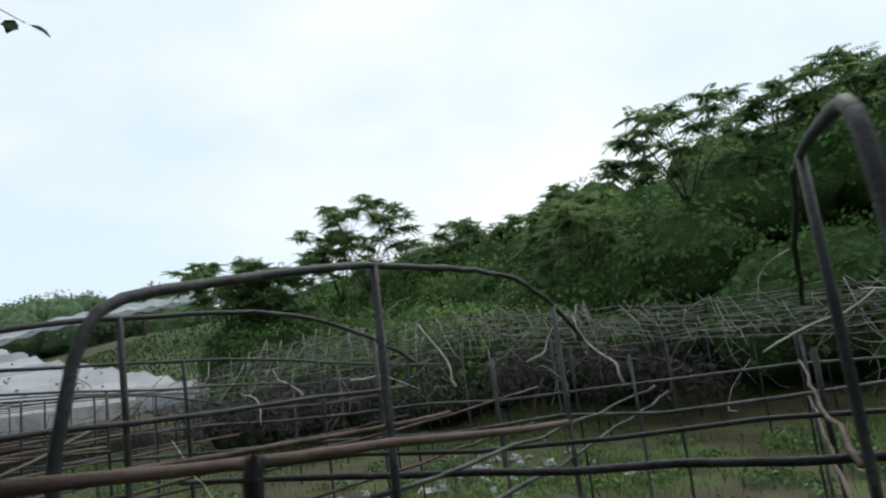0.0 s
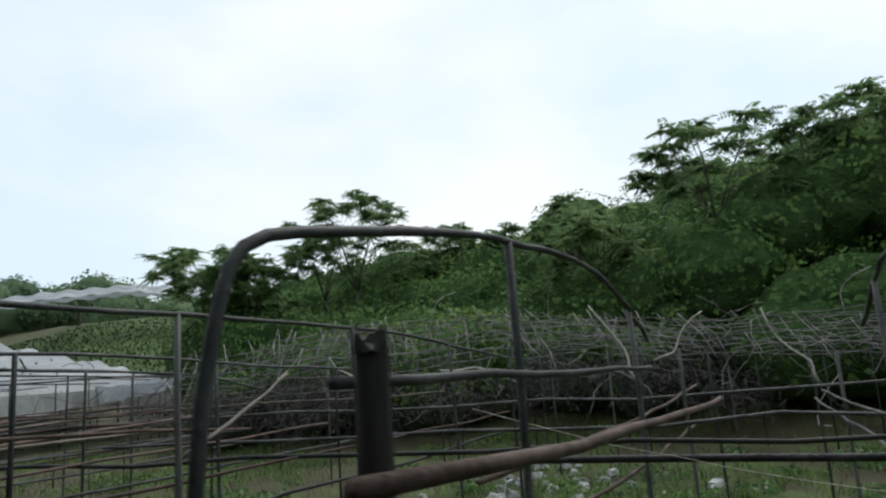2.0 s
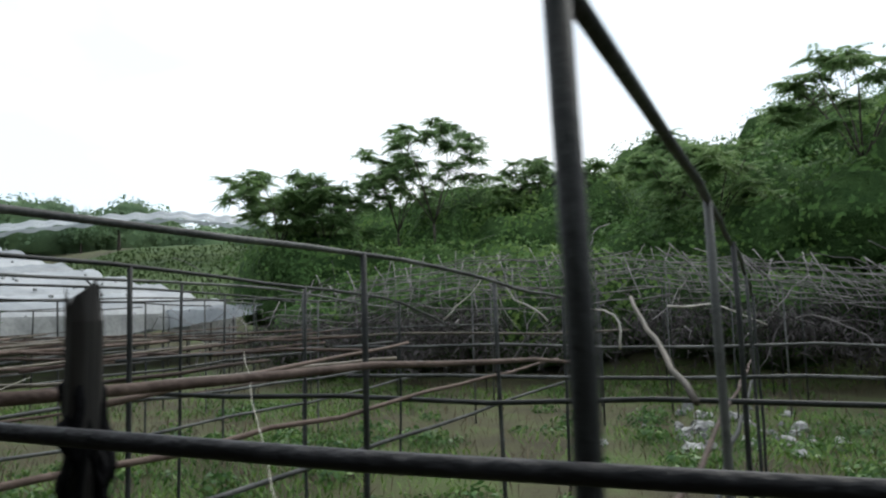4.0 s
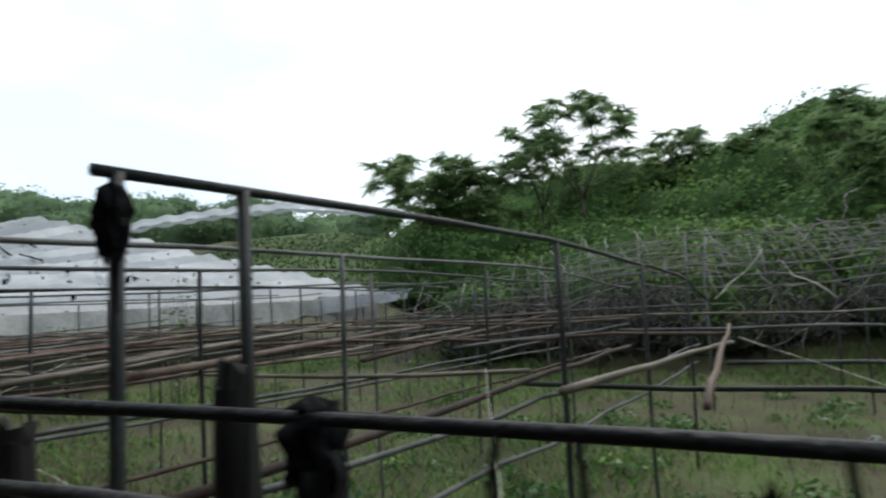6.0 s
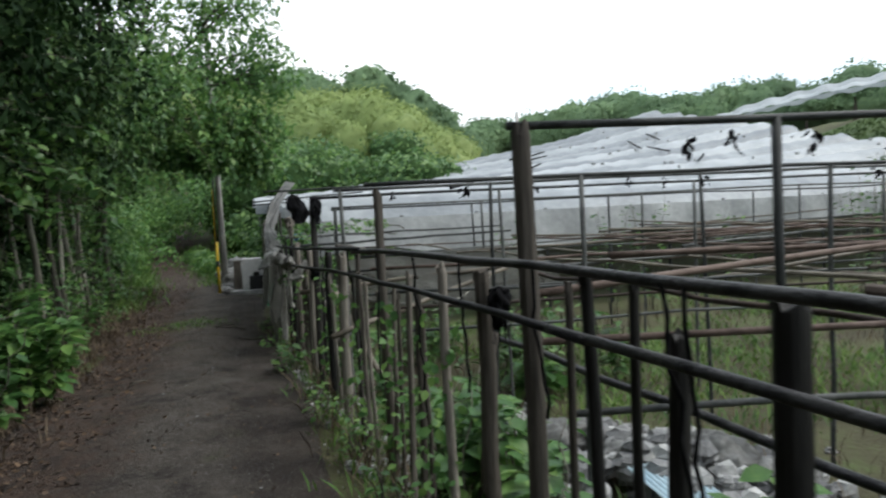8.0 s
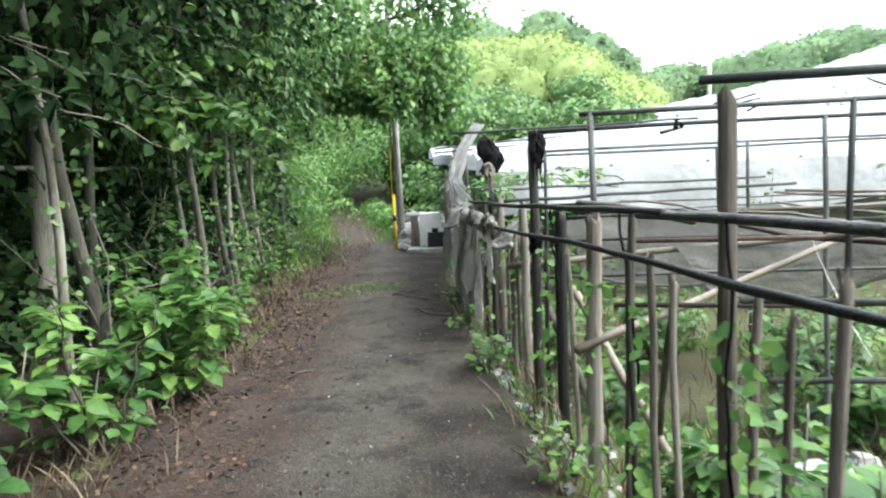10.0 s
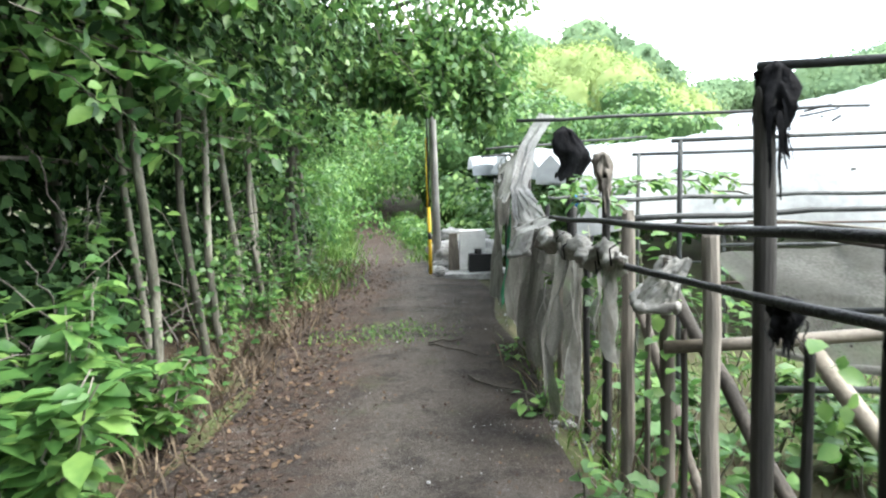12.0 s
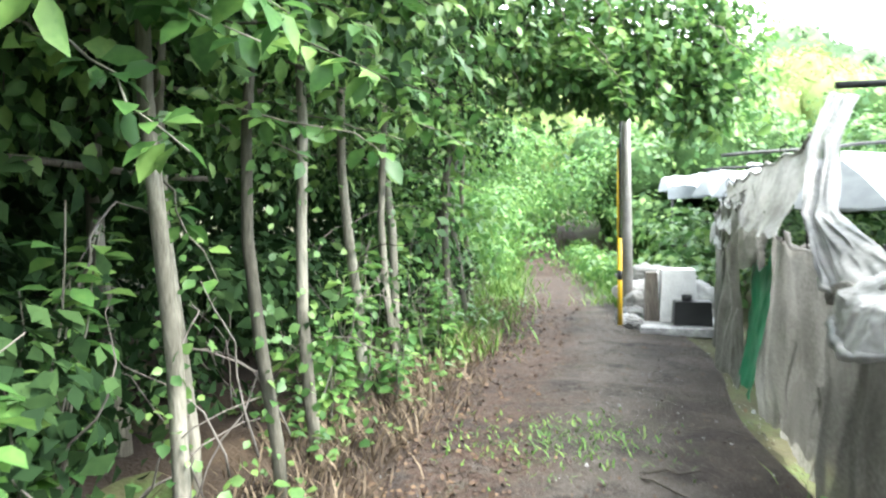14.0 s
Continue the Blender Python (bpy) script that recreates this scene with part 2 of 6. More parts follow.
# ---- mesh helpers ----
class Mesh:
    """Collects vertices and faces of tubes, sheets and blocks for one mesh."""

    def __init__(self):
        self.v, self.f = [], []

    def tube(self, pts, radii, sides=8, jitter=0.0, cap=True):
        pts = [Vector(p) for p in pts]
        radii = radii if hasattr(radii, "__len__") else [radii] * len(pts)
        base = len(self.v)
        side = None
        for i, p in enumerate(pts):
            d = (pts[min(i + 1, len(pts) - 1)] - pts[max(i - 1, 0)]).normalized()
            side = d.orthogonal().normalized() if side is None else (side - d * side.dot(d)).normalized()
            up = d.cross(side)
            for k in range(sides):
                a = 2 * math.pi * k / sides
                r = radii[i] * (1 + random.uniform(-jitter, jitter))
                self.v.append(p + side * math.cos(a) * r + up * math.sin(a) * r)
        for i in range(len(pts) - 1):
            for k in range(sides):
                a, b = base + i * sides + k, base + i * sides + (k + 1) % sides
                self.f.append((a, b, b + sides, a + sides))
        if cap:
            self.f.append(tuple(base + k for k in reversed(range(sides))))
            self.f.append(tuple(base + (len(pts) - 1) * sides + k for k in range(sides)))
        return self

    def grid(self, nu, nv, place, thick=0.0):
        """A sheet of nu x nv cells with place(u, v) -> Vector."""
        base = len(self.v)
        for j in range(nv + 1):
            for i in range(nu + 1):
                self.v.append(Vector(place(i / nu, j / nv)))
        for j in range(nv):
            for i in range(nu):
                a = base + j * (nu + 1) + i
                self.f.append((a, a + 1, a + nu + 2, a + nu + 1))
        return self

    def block(self, x0, y0, z0, x1, y1, z1, top=1.0):
        cx, cy, b = (x0 + x1) / 2, (y0 + y1) / 2, len(self.v)
        for z, s in ((z0, 1.0), (z1, top)):
            for x, y in ((x0, y0), (x1, y0), (x1, y1), (x0, y1)):
                self.v.append(Vector((cx + (x - cx) * s, cy + (y - cy) * s, z)))
        self.f += [(b, b + 3, b + 2, b + 1), (b + 4, b + 5, b + 6, b + 7)] + [(b + k, b + (k + 1) % 4, b + 4 + (k + 1) % 4, b + 4 + k) for k in range(4)]
        return self

    def data(self, name, material, smooth=True):
        me = bpy.data.meshes.new(name)
        me.from_pydata([tuple(v) for v in self.v], [], self.f)
        me.materials.append(material)
        if smooth:
            me.polygons.foreach_set("use_smooth", np.ones(len(me.polygons), bool))
        me.update()
        return me


def part(name, mesh, material, parent=None, label="", smooth=True):
    ob = new(name, mesh.data(name, material, smooth))
    ob.parent = parent
    return tagged(ob, label)


def thing(name, label, category, group="", kind=""):
    return tagged(new(name), label, category, group, kind)


def raw_mesh(name, verts, faces, material, smooth=False):
    """A mesh object from arrays: faces are all of one vertex count."""
    me = bpy.data.meshes.new(name)
    n, k = faces.shape
    me.vertices.add(len(verts))
    me.vertices.foreach_set("co", verts.astype(np.float32).ravel())
    me.loops.add(n * k)
    me.loops.foreach_set("vertex_index", faces.astype(np.int32).ravel())
    me.polygons.add(n)
    me.polygons.foreach_set("loop_start", np.arange(0, n * k, k, dtype=np.int32))
    me.polygons.foreach_set("loop_total", np.full(n, k, dtype=np.int32))
    if smooth:
        me.polygons.foreach_set("use_smooth", np.ones(n, bool))
    me.materials.append(material)
    me.update(calc_edges=True)
    me.validate()
    return new(name, me)


rng = np.random.default_rng(7)


def unit(a):
    return a / np.maximum(np.linalg.norm(a, axis=-1, keepdims=True), 1e-9)


def leaves(name, at, along, up, size, material, width=0.5, near=True, droop=0.15):
    """Leaves at the places at, pointing along, with their faces to up: folded blades near by, single diamonds far off."""
    n = len(at)
    y = unit(along)
    x = unit(np.cross(y, up))
    z = np.cross(x, y)
    s = np.asarray(size).reshape(-1, 1) * np.ones((n, 1))
    if near:
        shape = [(0, 0, 0), (-width * .5, .36, .06), (0, .48, -.02), (width * .5, .36, .06), (-width * .40, .70, 0.02), (width * .40, .70, 0.02), (0, 1, -droop)]
        quads = [(0, 2, 1, 1), (0, 3, 2, 2), (1, 2, 4, 4), (2, 3, 5, 5), (4, 2, 6, 6), (2, 5, 6, 6)]
        tris = np.array([q[:3] for q in quads])
    else:
        shape = [(0, 0, 0), (width * .5, .5, 0.04), (0, 1, -droop), (-width * .5, .5, 0.04)]
        tris = np.array([(0, 1, 2, 3)])
    v = np.stack([at + s * (a * x + b * y + c * z) for a, b, c in shape], 1).reshape(-1, 3)
    f = (np.arange(n)[:, None, None] * len(shape) + tris[None]).reshape(-1, tris.shape[1])
    return raw_mesh(name, v, f, material)


def shell(center, radii, n, thick=0.35, low=-0.5):
    """Points in the outer part of an uneven ellipsoid, with their outward direction."""
    d = unit(rng.normal(size=(n, 3)))
    d[:, 2] = np.where(d[:, 2] < low, -d[:, 2], d[:, 2])
    bump = 1 + 0.18 * np.sin(d[:, 0] * 5 + center[0] * 3) * np.cos(d[:, 1] * 6 + center[1] * 2) + 0.12 * np.sin(d[:, 2] * 9 + center[1])
    r = (1 - thick * rng.random(n) ** 1.5) * bump
    return np.asarray(center) + d * np.asarray(radii) * r[:, None], d


# ---- the lie of the land ----
HUB = (2.1, 9.0)
BEAR = [-180, -120, -60, -25, -8, 6, 14, 21, 32, 41, 50, 58, 66, 80, 95, 112, 135, 180]
RISE = [25, 20, 18, 20, 26, 24, 22, 30, 24, 22, 25, 30, 18, 16, 16, 16, 16, 25]
CREST = [60, 50, 50, 55, 62, 62, 62, 95, 105, 105, 75, 70, 44, 34, 33, 33, 36, 60]
PITCH = [3, 4, 4, 5, 6.0, 7.0, 6.4, 3.4, 5.4, 4.6, 5.6, 5.8, 4.4, 5.3, 7.4, 10.0, 10, 3]


def land(x, y):
    """The height of the ground."""
    x, y = np.asarray(x, float), np.asarray(y, float)
    dx, dy = x - HUB[0], y - HUB[1]
    d, th = np.hypot(dx, dy), np.degrees(np.arctan2(dx, dy))
    d0, d1 = np.interp(th, BEAR, RISE), np.interp(th, BEAR, CREST)
    top = 1.4 + d1 * np.tan(np.radians(np.interp(th, BEAR, PITCH)))
    hill = top * np.clip((d - d0) / (d1 - d0), 0, 1) ** 1.15
    bank = np.clip((x - 2.75) / 0.9, 0, 1)
    bank = bank * bank * (3 - 2 * bank)
    left = np.clip((0.3 - x) / 3.0, 0, 1)
    rough = 0.035 * np.sin(x * 1.7 + y * 0.6) * np.cos(y * 1.3 - x * 0.5) + 0.02 * np.sin(x * 4.1) * np.sin(y * 3.7)
    off = np.clip(np.abs(x - 1.5) - 1.2, 0, 1)
    near = np.clip(1.0 - (y - 22) / 4, 0.25, 1)
    return hill - 0.38 * bank * near + 0.35 * left + rough * off - 0.015


def ground_sheet():
    def lines(mid, n, step, grow):
        a = np.cumsum(step * grow ** np.arange(n))
        return np.concatenate([mid - a[::-1], [mid], mid + a])
    xs, ys = lines(4.0, 66, 0.25, 1.066), lines(11.0, 70, 0.25, 1.062)
    gx, gy = np.meshgrid(xs, ys)
    v = np.stack([gx, gy, land(gx, gy)], -1).reshape(-1, 3)
    w = len(xs)
    i, j = np.meshgrid(np.arange(w - 1), np.arange(len(ys) - 1))
    a = (j * w + i).ravel()
    ob = raw_mesh("ground", v, np.stack([a, a + 1, a + w + 1, a + w], 1), M_soil, True)
    tagged(ob, "overgrown soil of the abandoned field and surrounding slopes", "ground", kind="structure")


def path_z(x, y):
    """The height of the path's crowned surface."""
    u = np.clip((np.asarray(x, float) - .55) / 2.17, 0, 1)
    return .012 + .03 * np.sin(u * math.pi) - .012 * np.sin(u * 3 * math.pi)


def path_sheet():
    m = Mesh()

    def place(u, v):
        y = -8 + v * 48
        left, right = 0.55 - 0.25 * max(0, (y - 18) / 10) + 0.10 * math.sin(y * 1.1), 2.72 + 0.06 * math.sin(y * 1.7) - 0.03 * max(0, y - 24)
        bend = -0.045 * max(0, y - 26) ** 1.6 * 0.5
        x = left + (right - left) * u + bend
        z = 0.012 + 0.03 * math.sin(u * math.pi) - 0.012 * math.sin(u * 3 * math.pi) + 0.010 * noise.noise((x * 2, y * 2, 0)) + .007 * noise.noise((x * 7, y * 7, 4))
        if u in (0, 1):
            z = -0.05
        return x, y, z + max(0.0, float(land(x, y)) + 0.02)
    m.grid(34, 700, place)
    ob = part("path", m, M_path)
    tagged(ob, "worn dark dirt and gravel path with a pale wheel track", "path", kind="structure")


ground_sheet()
path_sheet()

M_floor = mat("dark_leaf_floor", [(0.010, 0.007, 0.005), (0.028, 0.019, 0.013), (0.065, 0.045, 0.028)], 0.95, 1.6, 45, 0.9, dist=0.03)
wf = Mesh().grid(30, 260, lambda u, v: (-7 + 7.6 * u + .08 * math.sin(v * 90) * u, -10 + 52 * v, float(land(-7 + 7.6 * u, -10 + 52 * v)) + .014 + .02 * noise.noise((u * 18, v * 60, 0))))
tagged(part("forest_floor", wf, M_floor), "dark floor of fallen leaves under the trees", "forest floor", kind="structure")

# grass slope of the far hillside
gs = Mesh()


def slope_place(u, v):
    th, d = radians(40 + 28 * u), 34 + 38 * v
    x, y = HUB[0] + d * math.sin(th), HUB[1] + d * math.cos(th)
    return x, y, float(land(x, y)) + 0.15


gs.grid(40, 30, slope_place)
tagged(part("slope", gs, M_slope), "mown green hillside above the greenhouse roofs", "hillside", kind="structure")


# ---- the fence along the path ----
def fence_x(y):
    return float(np.interp(y, [-8, 6, 9, 12, 15, 17.5, 20], [3.06, 3.08, 3.09, 3.04, 2.95, 2.78, 2.74]))


def wobble(p0, p1, n, amount, sag=0.0):
    p0, p1 = Vector(p0), Vector(p1)
    out = []
    for i in range(n + 1):
        t = i / n
        p = p0.lerp(p1, t)
        p += Vector((random.uniform(-1, 1), random.uniform(-1, 1), random.uniform(-1, 1))) * amount * (0 < i < n)
        p.z -= sag * 4 * t * (1 - t)
        out.append(p)
    return out


def post_mesh(h, r, lean=0.03, jag=0.05):
    m = Mesh()
    lx, ly = random.uniform(-lean, lean), random.uniform(-lean, lean)
    pts = [(lx * k + random.uniform(-.006, .006), ly * k + random.uniform(-.006, .006), -0.45 + (h + 0.45) * k) for k in (0, .2, .4, .6, .8, .985, 1)]
    m.tube(pts, [r * s for s in (1.1, 1.05, 1.03, 1.0, .98, .96, .90)], 16, 0.06)
    for i in range(16):
        m.v[-1 - i].z += random.uniform(-jag, jag) * .5
    return m


fence = thing("post_and_rail_fence", "old fence of dark wooden stakes and two long tarred rails", "fence", kind="structure")


def fence_rail(name, y0, y1, z, dx, r, material, parent=fence):
    m = Mesh()
    n = max(6, int((y1 - y0) / 0.5))
    pts = [(fence_x(y0 + (y1 - y0) * i / n) + dx + random.uniform(-.012, .012), y0 + (y1 - y0) * i / n, z(y0 + (y1 - y0) * i / n) + random.uniform(-.008, .008)) for i in range(n + 1)]
    m.tube(pts, [r * random.uniform(.9, 1.08) for _ in pts], 10, 0.03)
    return part(name, m, material, parent)


def z_up(y):
    return float(np.interp(y, [-8, 4.4, 5.8, 9, 12, 15, 17, 20], [1.17, 1.17, 1.255, 1.30, 1.31, 1.26, 1.21, 1.18]))


def z_low(y):
    return float(np.interp(y, [-8, 4.6, 7, 10, 12, 15, 17, 20], [1.02, 1.03, 1.14, 1.15, 1.15, 1.09, 1.04, 1.0]))


for a, b in ((-6, -1.3), (-1.5, 3.3), (3.1, 7.7), (7.5, 10.4), (10.2, 14.2), (14.0, 18.3)):
    fence_rail("rail", a, b, z_up, -0.055 + 0.008 * (a > 0), 0.0115 if a < 8 else .0145, M_rail)
for a, b in ((-6, -2.2), (-2.4, 2.6), (2.4, 6.9), (6.7, 11.6), (11.4, 17.2)):
    fence_rail("rail", a, b, z_low, -0.058, 0.0135, M_rail)
# a second pale pipe lying along the top rail
for a, b, z in ((13.9, 15.2, 1.27),):
    m = Mesh()
    pts = [(fence_x(y) + 0.0 + 0.03 * (y - a), y, z + random.uniform(-.006, .006)) for y in np.linspace(a, b, 6)]
    m.tube(pts, 0.017, 10, 0.03)
    part("rail", m, M_bamboo, fence, "pale bamboo rail lashed to the top")
part("rail", Mesh().tube([(3.06 + .01 * math.sin(k * 2), 9.2 + .25 * k, 1.325) for k in range(7)], .011, 8, .05), M_rust, fence, "thin rusty pole along the top")

stake_rows = [(1.62, 1.20, .036), (2.24, 1.30, .02), (3.94, 1.46, .032), (5.2, 1.22, .034), (6.57, 1.43, .023), (7.23, 1.23, .037), (7.51, 1.24, .037), (7.87, 1.22, .026), (8.45, 1.30, .036),
              (8.62, 1.35, .034), (9.15, 1.24, .036), (9.95, 1.34, .036), (10.20, 1.28, .034), (15.92, 1.60, .03), (11.84, 1.73, .031), (13.69, 1.63, .026), (10.84, 1.30, .034), (11.17, 1.18, .024), (11.30, 1.28, .013), (11.41, 1.30, .017), (11.61, 1.26, .012)]
stake_rows += [(12.2, 1.25, .031), (12.62, 1.25, .020), (12.9, 1.02, .012), (13.07, 1.10, .017), (13.28, 1.18, .016), (13.45, 1.05, .011), (13.62, 1.07, .013), (13.95, 1.08, .012),
               (14.2, 1.13, .014), (14.38, 1.10, .013), (14.54, 1.24, .017), (14.92, 1.22, .036), (15.12, 1.05, .014), (15.42, 1.20, .031), (15.74, .95, .014),
               (16.22, 1.22, .028), (16.42, .85, .012), (16.60, 1.08, .028), (16.80, .90, .012), (16.98, 1.24, .030), (17.3, 1.05, .014), (17.6, 1.10, .018), (17.9, 1.0, .014), (18.3, 1.05, .016)]
y = 0.6
while y > -6:
    stake_rows.append((y, random.uniform(1.05, 1.3), random.uniform(.022, .038)))
    y -= random.uniform(.3, .7)
for y, h, r in stake_rows:
    x = fence_x(y) + (.005 if y in (6.57, 8.45, 11.84, 13.69, 15.92) else random.uniform(-.012, .012))
    ob = part("stake", post_mesh(h, r, 0.008 if y in (6.57, 8.45, 11.84, 13.69, 15.92) else 0.05), M_wetpost if y < 11.5 or y == 15.92 or random.random() < .2 else M_post, fence, smooth=False)
    ob.location = (x, y, 0)


# ---- black rags tied round posts ----
def rag(y, x, ztop, h, w, label="tattered black plastic bound round a post", material=None, strips=11):
    """A wrapped bundle with hanging torn strips."""
    t = thing("plastic_rag", label, "rag", "rags on the fence")
    m = Mesh()
    seed = random.uniform(0, 99)

    def wrap(u, v):
        a = 2 * math.pi * u
        c, sn = math.cos(a), math.sin(a)
        k = noise.noise((c * 1.5 + seed, sn * 1.5, v * 2.5)) + .5 * noise.noise((c * 4 + seed, sn * 4, v * 5))
        r = w * (.55 + .25 * math.sin(v * math.pi) + .62 * k) * (1 if v < .88 else max(.12, 1 - (v - .88) * 7))
        foot = .95 * max(0, noise.noise((c * 1.2 + seed + 5, sn * 1.2, 0)) + .35 + .5 * noise.noise((c * 6 + seed, sn * 6, 3)))
        z = ztop - h * (1 - v) * (.55 + .6 * foot)
        return x + r * c, y + r * sn, z
    m.grid(34, 16, wrap)
    part("wrap", m, material or M_rag, t)
    for k in range(strips):
        a = random.uniform(0, 2 * math.pi)
        r0, ln, wd = w * random.uniform(.55, .95), h * random.uniform(.35, .85), w * random.uniform(.2, .5)
        c, sn = math.cos(a), math.sin(a)
        z0 = ztop - h * random.uniform(.35, .65)
        tw = random.uniform(-1, 1)

        def strip(u, v, c=c, sn=sn, r0=r0, ln=ln, wd=wd, z0=z0, tw=tw):
            side = (u - .5) * wd * (1 - .75 * v)
            rr = r0 + .008 * math.sin(v * 7 + tw) + .006 * v
            return x + c * rr - sn * side, y + sn * rr + c * side + tw * .012 * v, z0 - ln * v
        part("strip", Mesh().grid(2, 7, strip), material or M_rag, t)
    return t


# ---- the trellis frames of the field, row after row ----
def frame_row(y, posts, top, reach, arch=0.0, rails=(1.04, 0.80), r=0.0132, skew=0.0, drop=0.0, slope=-.16):
    """A pipe frame across the field: uprights, a long top pipe that sags towards its end, and rails. arch: where a bent hoop breaks down."""
    t = thing("trellis_frame", "weathered pipe trellis frame with " + ("a bent hoop at the path end" if arch else "a sagging top pipe"), "trellis", "trellis frames in the field")
    x0 = posts[0]

    def along(x):
        return y + slope * (x - x0) + skew * ((x - x0) / (reach - x0)) ** 2

    def height(x):
        if arch:
            return top + .03 * min(1, max(0, x - x0 - 1)) - drop * max(0, x - arch) ** 2
        f = max(0, (x - x0) / (reach - x0))
        return top - drop * f ** 2.6 - .06 * math.sin(f * 11 + y) * f * f

    pts = []
    if arch:
        # the leg leans in a little, bends over and rises on to the first upright
        for dx, dz in ((-.12, -2.1), (-.09, -.9), (-.05, -.45), (-.01, -.28), (.015, -.215), (.05, -.17), (.11, -.14), (.20, -.12), (.36, -.095), (.62, -.055), (.90, -.02)):
            pts.append((x0 + dx, along(x0 + dx), top + dz))
    n = 16
    a = x0 + (1.05 if arch else -.05)
    for k in range(n + 1):
        x = a + (reach - a) * k / n
        pts.append((x, along(x) + random.uniform(-.012, .012) * (k > 2), height(x) + random.uniform(-.006, .006)))
    m = Mesh().tube(pts, [.0140 if (arch and k < 11) else r * random.uniform(.92, 1.06) for k in range(len(pts))], 9, .02)
    part("top_pipe", m, M_pipe, t)
    for k, x in enumerate(posts):
        if k == 0 and (arch or y in (11.84, 13.70, 15.92)):
            continue
        g = float(land(x, along(x))) - .25
        lean = random.uniform(-.05, .05)
        head = height(x) if x < reach else 1.30 + random.uniform(-.1, .1)
        part("upright", Mesh().tube(wobble((x + lean, along(x) + random.uniform(-.03, .03), g), (x, along(x), head + .005), 5, .006), .0155 if k < 3 else .0135, 8, .03), M_pipe, t)
    for z in rails:
        a, b = posts[0] + (1.0 if arch else random.uniform(.0, .25)), (posts[-1] if arch else reach) - random.uniform(0, 1.5)
        zz = z + random.uniform(-.04, .04)
        p = wobble((a, along(a) + .03, zz), (b, along(b) + .03, zz - (0 if arch else drop * .5) + random.uniform(-.1, .1)), 12, .015, .03)
        part("cross_rail", Mesh().tube(p, random.uniform(.009, .013), 7, .04), random.choice([M_pipe, M_rust, M_pipe]), t)
    return t


FRAMES = [
    (-2.0, [3.08, 4.2, 6.0, 7.8, 9.6], 1.79, 6.4, 5.0, .2, -.2), (-0.4, [3.08, 4.2, 6.0, 7.8, 9.6], 1.79, 6.4, 5.0, .2, -.2),
    (1.14, [3.03, 4.12, 6.0, 7.8, 9.4], 1.89, 6.0, 4.35, .16, -.10), (2.58, [3.02, 4.13, 6.0, 7.7, 9.4], 1.81, 6.5, 5.1, .2, -.135),
    (4.20, [3.05, 4.37, 6.1, 7.6, 9.2], 1.82, 6.5, 5.0, .17, -.245), (5.95, [3.08, 4.85, 6.4, 8.0, 9.6], 1.76, 10.6, 0, .45, -.18),
    (7.46, [3.18, 5.3, 7.0, 8.8], 1.68, 10.0, 0, .40, -.16), (8.97, [3.175, 3.50, 5.6, 7.4, 9.2], 1.725, 10.6, 0, .50, -.10),
    (10.46, [3.10, 3.68, 5.7, 7.5, 9.3], 1.745, 11.5, 0, .30, -.14), (11.84, [3.05, 3.88, 5.8, 7.6, 9.4, 11.2], 1.725, 12.5, 0, .22, -.18),
    (13.70, [2.97, 4.2, 5.85, 8.0, 10.2, 12.4], 1.66, 13.5, 0, .10, -.16),
    (15.05, [3.0, 4.16, 5.9, 8.0, 10.2, 12.6], 1.70, 14.0, 0, .08, -.18), (15.92, [2.92, 4.6, 6.6, 8.8, 11.0, 13.2], 1.68, 14.5, 0, .05, -.12),
    (17.9, [3.4, 5.2, 7.4, 9.8, 12.4], 1.62, 15.0, 0, .05, -.1), (19.3, [3.6, 5.6, 7.8, 10.4, 13.0], 1.62, 15.5, 0, .05, -.08),
]
for y, posts, top, reach, arch, drop, slope in FRAMES:
    frame_row(y, posts, top, reach, arch, drop=drop, slope=slope)

# the thick dark upright at the path end of some rows, and their rags
for y, x, ztop, h, w in ((7.46, 3.17, 1.695, .15, .040), (8.97, 3.165, 1.71, .19, .036), (10.46, 3.09, 1.755, .15, .036), (6.56, 3.085, 1.34, .22, .034),
                         (8.45, 3.07, 1.32, .16, .048), (12.02, 3.02, 1.22, .15, .040), (15.92, 2.915, 1.69, .26, .050), (15.75, 2.86, 1.08, .12, .05), (10.2, 3.07, 1.30, .07, .042), (9.78, 3.05, 1.18, .10, .034)):
    rag(y, x, ztop, h, w)

# pipes along the rows, deeper in the field
for x, y0, y1, z, r, mt in ((3.95, 6.0, 13.5, .80, .017, M_rail), (4.4, 9.0, 19, 1.02, .014, M_rust), (5.9, -2, 9, .95, .014, M_pipe), (5.9, 9, 19, 1.0, .014, M_bamboo), (7.5, -3, 8, .9, .014, M_pipe), (7.6, 8, 19.5, 1.06, .014, M_rust),
                            (9.3, -4, 9, .95, .015, M_pipe), (9.5, 9, 20, 1.1, .014, M_rust), (11.2, 6, 20, 1.05, .014, M_bamboo), (12.8, 8, 20, 1.1, .014, M_pipe), (5.0, 12, 20, 1.08, .013, M_bamboo), (6.6, 10, 20, 1.12, .013, M_rust), (8.5, 11, 20, 1.14, .013, M_bamboo), (10.3, 10, 20, 1.16, .013, M_rust)):
    m = Mesh().tube(wobble((x, y0, z), (x + random.uniform(-.5, .5), y1, z + random.uniform(-.08, .08)), 14, .03, .03), r, 7, .05)
    tagged(part("long_pole", m, mt), "long weathered pole lashed across the trellis rows", "pole", "poles across the rows")


